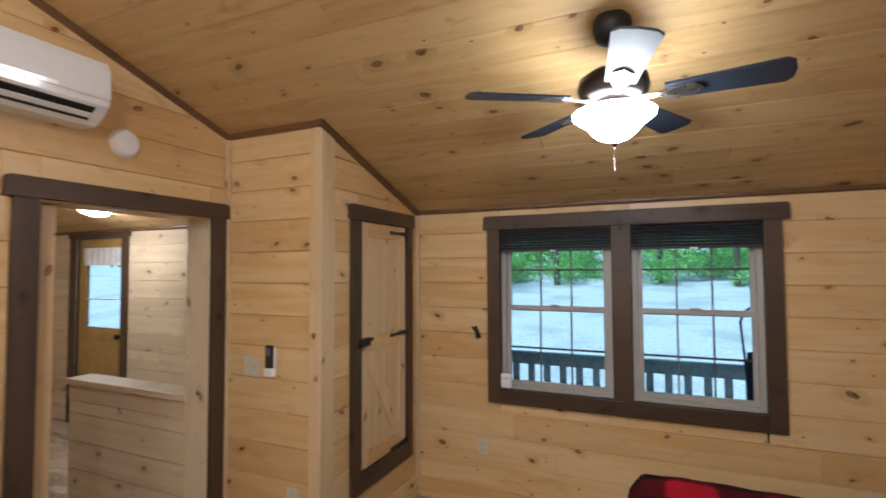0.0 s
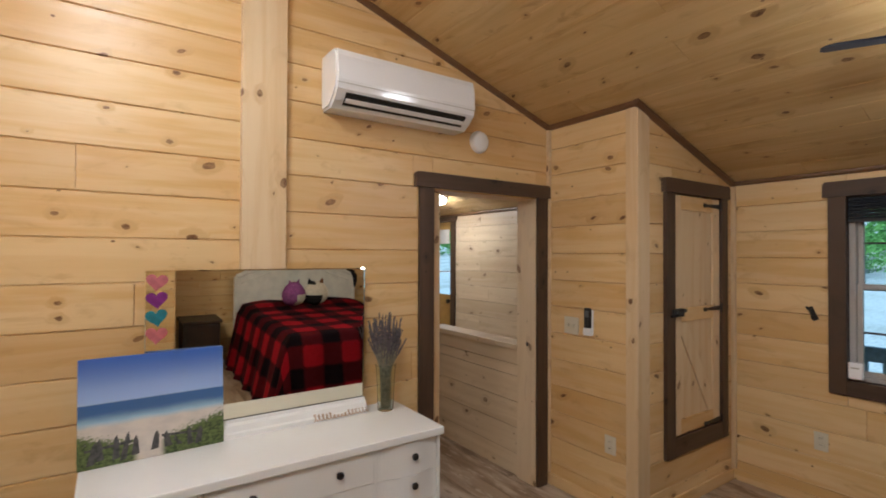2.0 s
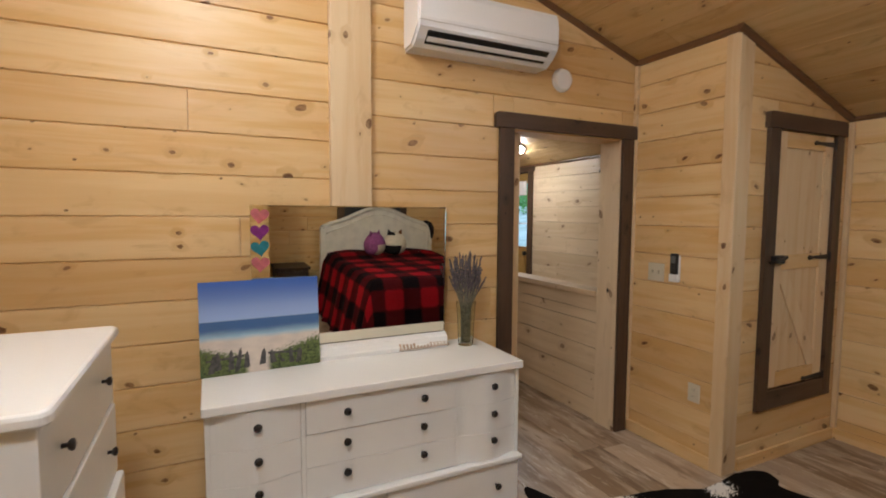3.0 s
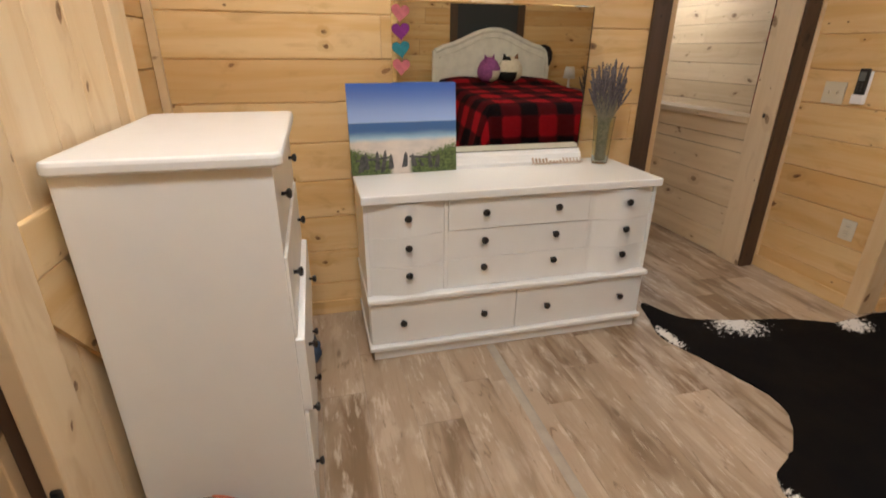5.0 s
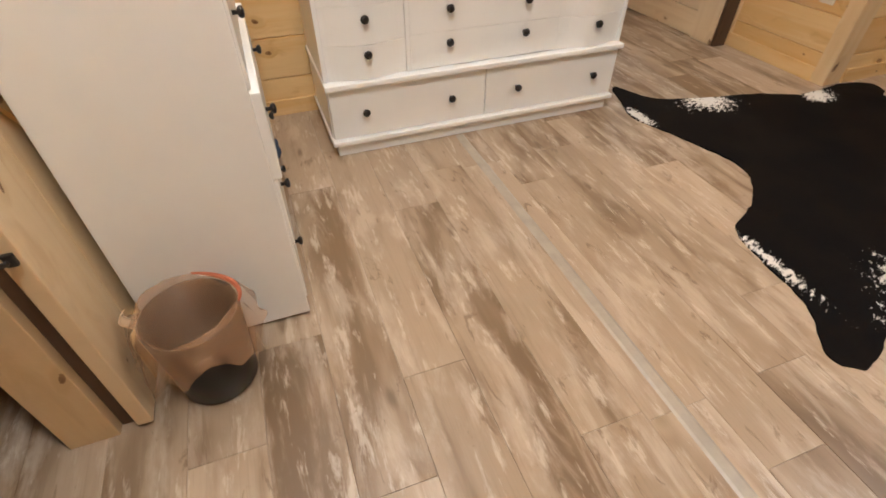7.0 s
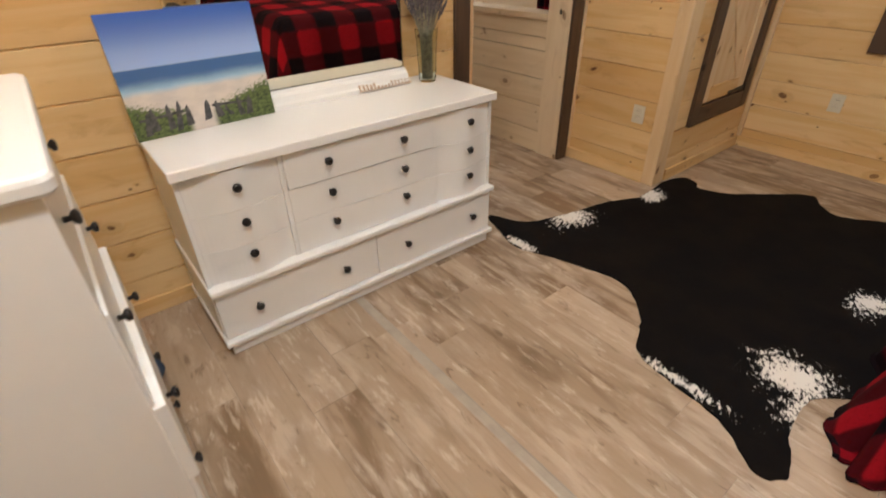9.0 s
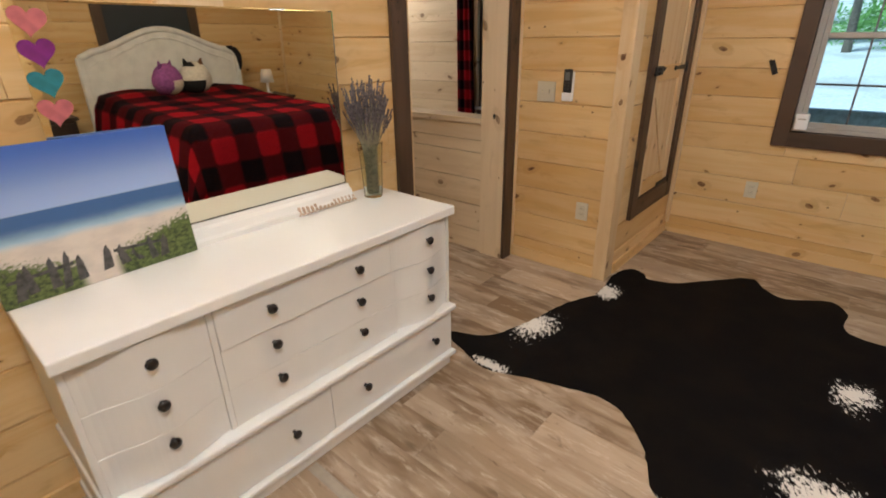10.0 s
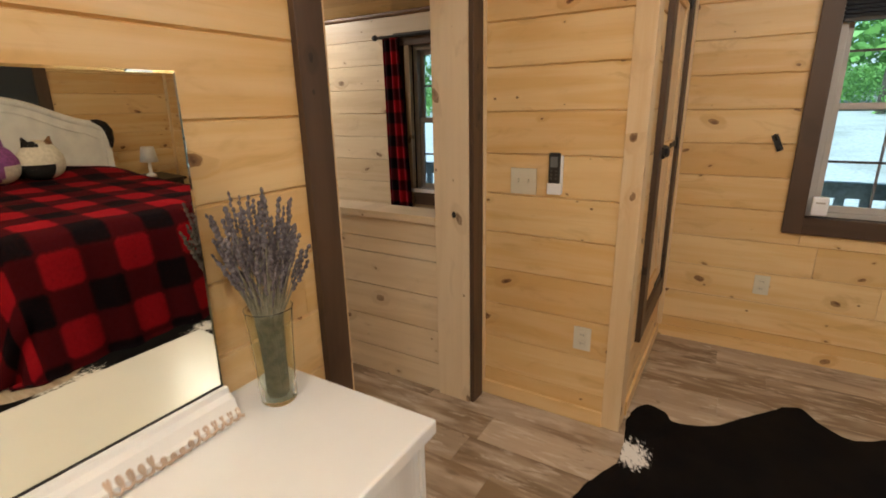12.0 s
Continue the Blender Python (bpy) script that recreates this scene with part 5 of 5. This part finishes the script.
def plush(name, at, size, turn, body, belly, patches, label):
    """A round soft toy as one plain mesh with coloured areas."""
    bm = bmesh.new()
    bmesh.ops.create_uvsphere(bm, u_segments=36, v_segments=24, radius=1.0)
    for v in bm.verts:
        z = v.co.z
        k = 1.0 + 0.16 * (0.3 - z) * (1 if z < 0.6 else 0.6)
        v.co = Vector((v.co.x * 0.80 * k, v.co.y * 0.96 * k, z * 0.96 + 0.87))
    for sy in (-1, 1):
        ear = bmesh.new()
        bmesh.ops.create_cone(ear, cap_ends=True, segments=16, radius1=0.27, radius2=0.04, depth=0.5, matrix=pose(0.0, sy * 0.52, 1.76, -sy * 18, 0, 0) @ Matrix.Diagonal((0.55, 1, 1, 1)))
        me = bpy.data.meshes.new("t")
        ear.to_mesh(me)
        ear.free()
        bm.from_mesh(me)
        bpy.data.meshes.remove(me)
    bmesh.ops.scale(bm, vec=(size, size, size), verts=bm.verts)
    for f in bm.faces:
        c = f.calc_center_median() / size
        f.material_index = 0
        if c.x < -0.35 and c.z < 0.85 and abs(c.y) < 0.5:
            f.material_index = 1
        for i, (test) in enumerate(patches):
            if test(c):
                f.material_index = 2 + i % 2
    me = mesh_of(bm, [body, belly, black_plush, brown_plush], name)
    me.polygons.foreach_set("use_smooth", [True] * len(me.polygons))
    ob = new(name, me)
    ob.matrix_world = pose(*at, 0, 0, turn)
    return tagged(ob, label, "soft toy", "soft toys on the bed")


plush("soft_toy", (1.58, 1.655, BTOP + 0.03), 0.160, -35, purple_plush, cream_plush, [], "round purple plush toy with a pale belly sitting on the bed")
plush("soft_toy", (1.60, 1.945, BTOP + 0.03), 0.165, -8, cream_plush, cream_plush,
      [lambda c: (c.z > 1.58 and c.y < -0.2) or (c.z < 0.75 and c.y < 0.15 and c.x < 0.3), lambda c: c.z > 1.62 and c.y > 0.2], "round cream plush toy with dark patches on the bed")

strap = tube([(2.03, 2.55, 1.175), (2.022, 2.60, 1.165), (2.015, 2.645, 1.14), (2.012, 2.68, 1.08), (2.015, 2.69, 1.00), (2.02, 2.685, 0.92)], [0.012, 0.026, 0.034, 0.036, 0.028, 0.012], 12)
tagged(part("draped_cloth", strap, black_plush, smooth=True), "small black cloth draped over the headboard corner", "cloth")
# corner filler added to keep daylight from leaking between the north and east walls
tagged(part("trim", box(EAST - 0.022, NORTH - 0.022, 0.0, EAST + 0.06, NORTH + 0.06, EAVE + 0.02, 0.003), pine_z), "pine corner board added to close the gap between two walls", "corner trim", kind="structure")
# dark window with blind behind the headboard
east_win = thing("window_4", (EAST, 1.82, 1.05), "window behind the headboard with a lowered dark shade", "window", kind="structure")
part("shade", box(-0.012, -0.42, 0.09, -0.002, 0.42, 1.08, 0.002), plain("charcoal_shade", (0.035, 0.042, 0.05), 0.85), east_win)
for nm, y0, z0, y1, z1, mt in (("casing", -0.52, 0, -0.42, 1.08, trim_z), ("casing", 0.42, 0, 0.52, 1.08, trim_z), ("casing_head", -0.54, 1.08, 0.54, 1.17, trim_y), ("casing_foot", -0.42, 0, 0.42, 0.09, trim_y)):
    part(nm, box(-0.024, y0, z0, 0.0, y1, z1, 0.004), mt, east_win)
for yy, grp in ((0.62, 1), (2.98, 2)):
    ns = thing("nightstand", (1.93, yy, 0), "small dark wooden nightstand beside the bed", "nightstand", "nightstands")
    part("top", box(-0.24, -0.22, 0.58, 0.24, 0.22, 0.61, 0.006), night_wood, ns)
    part("body", box(-0.21, -0.20, 0.10, 0.22, 0.20, 0.58, 0.003), night_wood, ns)
    dr = part("drawer", box(-0.225, -0.18, 0.38, -0.205, 0.18, 0.56, 0.004), night_wood, ns)
    part("knob", turned([(0.006, -0.225), (0.014, -0.24), (0.006, -0.25)], 12, (0, 0, 0.47), "X"), black_metal, dr)
    for x in (-0.19, 0.19):
        for y in (-0.17, 0.17):
            part("leg", box(x - 0.02, y - 0.02, 0.0, x + 0.02, y + 0.02, 0.10, 0.003), night_wood, ns)
tl = thing("table_lamp", (1.95, 2.98, 0.61), "small unlit white table lamp on the nightstand", "lamp")
part("base", turned([(0.05, 0.0), (0.045, 0.02), (0.015, 0.04), (0.015, 0.16)], 24), plastic_white, tl, "", True)
part("shade", turned([(0.085, 0.15), (0.06, 0.30)], 28), sheet_white, tl, "", True)

# ---- threshold strip ----
st = part("floor_strip", prism([(-0.021, 0.0), (0.021, 0.0), (0.013, 0.0035), (-0.013, 0.0035)], lambda u, w, d: Vector((d, 0.21 + u, w)), -1.88, EAST - 0.02), strip_mat)
tagged(st, "flat grey metal joint strip across the floor", "floor strip", kind="structure")

# ---- outdoors ----
ground = bmesh.new()
bmesh.ops.create_grid(ground, x_segments=80, y_segments=80, size=160)
for v in ground.verts:
    d = max(0.0, v.co.y - 11)
    v.co.z = -0.75 + 0.085 * d + 0.06 * noise.noise(v.co * 0.3) if v.co.y > 6 else -0.75


def dirt():
    m = Nodes("pale_gravel_and_leaf_litter")
    x, y, z = m.split()
    v = m.join(x, y, 0.0)
    a, b, c = m.noise(v, 0.35, 4), m.noise(v, 9.0, 5, 0.7), m.noise(v, 70.0, 3)
    col = m.mix(m.step(b, 0.35, 0.65), (0.56, 0.57, 0.58), (0.40, 0.40, 0.40))
    col = m.mix(m.math("MULTIPLY", m.step(a, 0.46, 0.66), 0.40), col, (0.20, 0.20, 0.14))
    col = m.mix(m.math("MULTIPLY", m.step(c, 0.5, 0.75), 0.35), col, (0.12, 0.11, 0.09))
    m.bump(c, 0.4, 0.02)
    return m.done(col, 0.9)


def leaves():
    m = Nodes("spring_leaves")
    r = m.random(True)
    return m.done(m.mix(r, (0.13, 0.33, 0.075), (0.20, 0.40, 0.10)), 0.6)


bark = paint("grey_bark", (0.13, 0.105, 0.08), 0.9, 0.2, 20, bump=0.8)
leaf_mat = leaves()
tagged(part("ground", ground, dirt(), smooth=True), "pale gravel and leaf litter round the cabin", "ground", kind="structure")
rnd = random.Random(21)


def leaf_cloud(centres, count, size):
    vs, fs = [], []
    for c, r in centres:
        for k in range(count):
            d = Vector((rnd.gauss(0, 1), rnd.gauss(0, 1), rnd.gauss(0, 0.75)))
            p = c + d.normalized() * r * rnd.random() ** 0.45
            a, b = Vector((rnd.gauss(0, 1), rnd.gauss(0, 1), rnd.gauss(0, 1))).normalized(), Vector((rnd.gauss(0, 1), rnd.gauss(0, 1), rnd.gauss(0, 1))).normalized()
            s = size * rnd.uniform(0.6, 1.4)
            n = len(vs)
            vs += [p - a * s, p + b * s * 0.5, p + a * s, p - b * s * 0.5]
            fs.append((n, n + 1, n + 2, n + 3))
    me = bpy.data.meshes.new("leaves")
    me.from_pydata([tuple(v) for v in vs], [], fs)
    me.materials.append(leaf_mat)
    return me


def ground_z(x, y):
    return -0.75 + 0.085 * max(0.0, y - 11)


for k in range(16):
    x, y = -24 + 3.1 * k + rnd.uniform(-1.2, 1.2), rnd.uniform(22, 32)
    z = ground_z(x, y) - 0.1
    tree = thing("tree", (x, y, z), "slim woodland tree with fresh green leaves", "tree", "trees behind the drive")
    h = rnd.uniform(7, 10)
    lean = Vector((rnd.uniform(-0.5, 0.5), rnd.uniform(-0.3, 0.3), 0))
    line = [Vector((0, 0, 0)), Vector((0, 0, h * 0.35)) + lean * 0.3, Vector((0, 0, h * 0.7)) + lean * 0.7, Vector((0, 0, h)) + lean]
    trunk = tube(line, [0.19, 0.14, 0.09, 0.03], 9)
    cent = []
    for q in range(11):
        f = rnd.uniform(0.42, 0.98)
        base = Vector((0, 0, h * f)) + lean * f
        a = rnd.uniform(0, 6.28)
        tip = base + Vector((math.cos(a), math.sin(a), 0.35)) * rnd.uniform(0.9, 2.3) * (1.2 - 0.6 * f)
        tube([base, base.lerp(tip, 0.5) + Vector((0, 0, 0.1)), tip], [0.05, 0.03, 0.01], 6, trunk)
        cent.append((tip, rnd.uniform(0.6, 1.15)))
    part("trunk", trunk, bark, tree)
    crown_ob = new("crown", leaf_cloud(cent, 450, 0.075))
    crown_ob.parent = tree
brush = new("undergrowth", leaf_cloud([(Vector((x, y, ground_z(x, y) + rnd.uniform(0.2, 1.3))), rnd.uniform(0.7, 1.5)) for x, y in [(rnd.uniform(-34, 26), rnd.uniform(28, 38)) for _ in range(230)]], 400, 0.085))
tagged(brush, "dense green undergrowth on the bank", "undergrowth", kind="stuff")
farwood = new("far_woods", leaf_cloud([(Vector((x, rnd.uniform(37, 46), ground_z(0, 38) + rnd.uniform(0.5, 9))), rnd.uniform(1.6, 3.0)) for x in [rnd.uniform(-60, 45) for _ in range(170)]], 150, 0.36))
tagged(farwood, "far green woods behind the drive", "woods", kind="stuff")

porch = part("porch_deck", box(FAR_WEST - 1, NORTH + 0.14, -0.22, EAST + 2, NORTH + 2.05, -0.12, 0.004), deck_mat)
tagged(porch, "weathered grey porch deck", "porch", kind="structure")
proof = part("porch_roof", box(FAR_WEST - 1, NORTH + 0.14, 2.30, EAST + 2, NORTH + 2.4, 2.36), rail_mat)
tagged(proof, "dark porch roof", "roof", kind="structure")
RY = NORTH + 1.92
rail_grey = paint("weathered_rail_grey", (0.55, 0.60, 0.62), 0.6, 0.1, 20)
rail = thing("porch_railing", (0, RY, -0.12), "weathered grey porch railing with square balusters", "railing")
part("top_rail", box(FAR_WEST - 1, -0.045, 0.86, EAST + 2, 0.045, 0.90, 0.005), rail_grey, rail)
part("upper_rail", box(FAR_WEST - 1, -0.02, 0.77, EAST + 2, 0.02, 0.86, 0.004), rail_grey, rail)
part("lower_rail", box(FAR_WEST - 1, -0.02, 0.08, EAST + 2, 0.02, 0.16, 0.004), rail_grey, rail)
bal = mesh_of(box(-0.034, -0.019, 0.16, 0.034, 0.019, 0.77, 0.003), rail_grey, "baluster")
k = 0
while FAR_WEST - 0.9 + 0.168 * k < EAST + 1.9:
    b = new("baluster", bal)
    b.parent = rail
    b.location = (FAR_WEST - 0.9 + 0.168 * k, 0, 0)
    k += 1
for x in (-6.9, -4.4, -1.95, 1.5, 3.9):
    ps = part("porch_post", box(x - 0.06, RY - 0.06, -0.12, x + 0.06, RY + 0.06, 2.30, 0.006), rail_mat)
    tagged(ps, "dark square porch post", "post", "porch posts")

pole = thing("garden_pole", (0.70, RY - 0.13, -0.12), "thin dark curved pole with a drooping cloth on the porch", "pole")
part("rod", tube([(0.03, 0, 0.0), (0.0, 0, 0.75), (-0.03, 0, 1.12), (-0.045, 0, 1.31), (-0.02, 0, 1.39), (0.03, 0, 1.435), (0.08, 0, 1.45)], 0.011), black_metal, pole)
part("cloth", prism([(-0.01, 0.62), (0.0, 1.04), (0.09, 1.05), (0.13, 0.9), (0.12, 0.58), (0.06, 0.55)], lambda u, w, d: Vector((u, d, w)), -0.02, 0.02), shade_cloth, pole)

# ---- boards of the walls, planks of the floor ----
rnd = random.Random(77)


def lay_boards(owner, place, u0, u1, top, holes, gable, material, seam, pitch):
    z = seam - pitch * math.ceil(seam / pitch)
    while z < top:
        lo, hi = max(z, 0.0), min(z + pitch, top)
        joints = [u0]
        u = u0 + rnd.uniform(0.7, 2.4)
        while u < u1 - 0.5:
            joints.append(u)
            u += rnd.uniform(1.4, 3.4)
        joints.append(u1)
        for a, b in zip(joints, joints[1:]):
            rects = [(a, lo, b, hi)]
            for h in holes:
                rects = cut(rects, h)
            for r in rects:
                poly = [(r[0], r[1]), (r[2], r[1]), (r[2], r[3]), (r[0], r[3])]
                if gable:
                    for g in ROOF_CUTS:
                        poly = clip(poly, *g)
                if len(poly) < 3 or r[3] - r[1] < 0.012 or r[2] - r[0] < 0.012:
                    continue
                bm = bmesh.new()
                e, g = 0.0048, 0.0015
                back = [bm.verts.new(place(u, w, -0.014)) for u, w in poly]
                mid = [bm.verts.new(place(u, w, -0.0085)) for u, w in poly]
                front = [bm.verts.new(place(min(max(u, r[0] + g), r[2] - g), min(max(w, r[1] + e), r[3] - e), 0.0)) for u, w in poly]
                n = len(poly)
                bm.faces.new(front)
                for p, q in ((back, mid), (mid, front)):
                    for i in range(n):
                        bm.faces.new((p[i], p[(i + 1) % n], q[(i + 1) % n], q[i]))
                part("board", bm, material, owner)
        z += pitch


for job in BOARDS:
    lay_boards(*job)
for lo, hi in ((0.0, 0.16), (0.16, 0.345), (0.345, 0.53), (0.53, 0.715), (0.715, 0.798)):
    part("board", box(-3.72, 2.146, lo + 0.002, -2.563, 2.16, hi - 0.002, 0.003), pale_x, half)

PW, PL = 0.178, 1.22
y = -2.55
while y < NORTH:
    x = FAR_WEST - rnd.uniform(0, PL)
    while x < EAST:
        x2 = x + PL
        a, b, c, d = max(x, FAR_WEST), min(x2, EAST), y, min(y + PW, NORTH)
        bm = bmesh.new()
        vt = [bm.verts.new(p) for p in ((a + 0.0012, c + 0.0012, 0.0), (b - 0.0012, c + 0.0012, 0.0), (b - 0.0012, d - 0.0012, 0.0), (a + 0.0012, d - 0.0012, 0.0))]
        vd = [bm.verts.new(p) for p in ((a, c, -0.002), (b, c, -0.002), (b, d, -0.002), (a, d, -0.002))]
        ve = [bm.verts.new(p) for p in ((a, c, -0.006), (b, c, -0.006), (b, d, -0.006), (a, d, -0.006))]
        bm.faces.new(vt)
        for p, q in ((vd, vt), (ve, vd)):
            for i in range(4):
                bm.faces.new((p[i], p[(i + 1) % 4], q[(i + 1) % 4], q[i]))
        if b - a > 0.02:
            part("plank", bm, floor_mat, slab)
        else:
            bm.free()
        x = x2
    y += PW
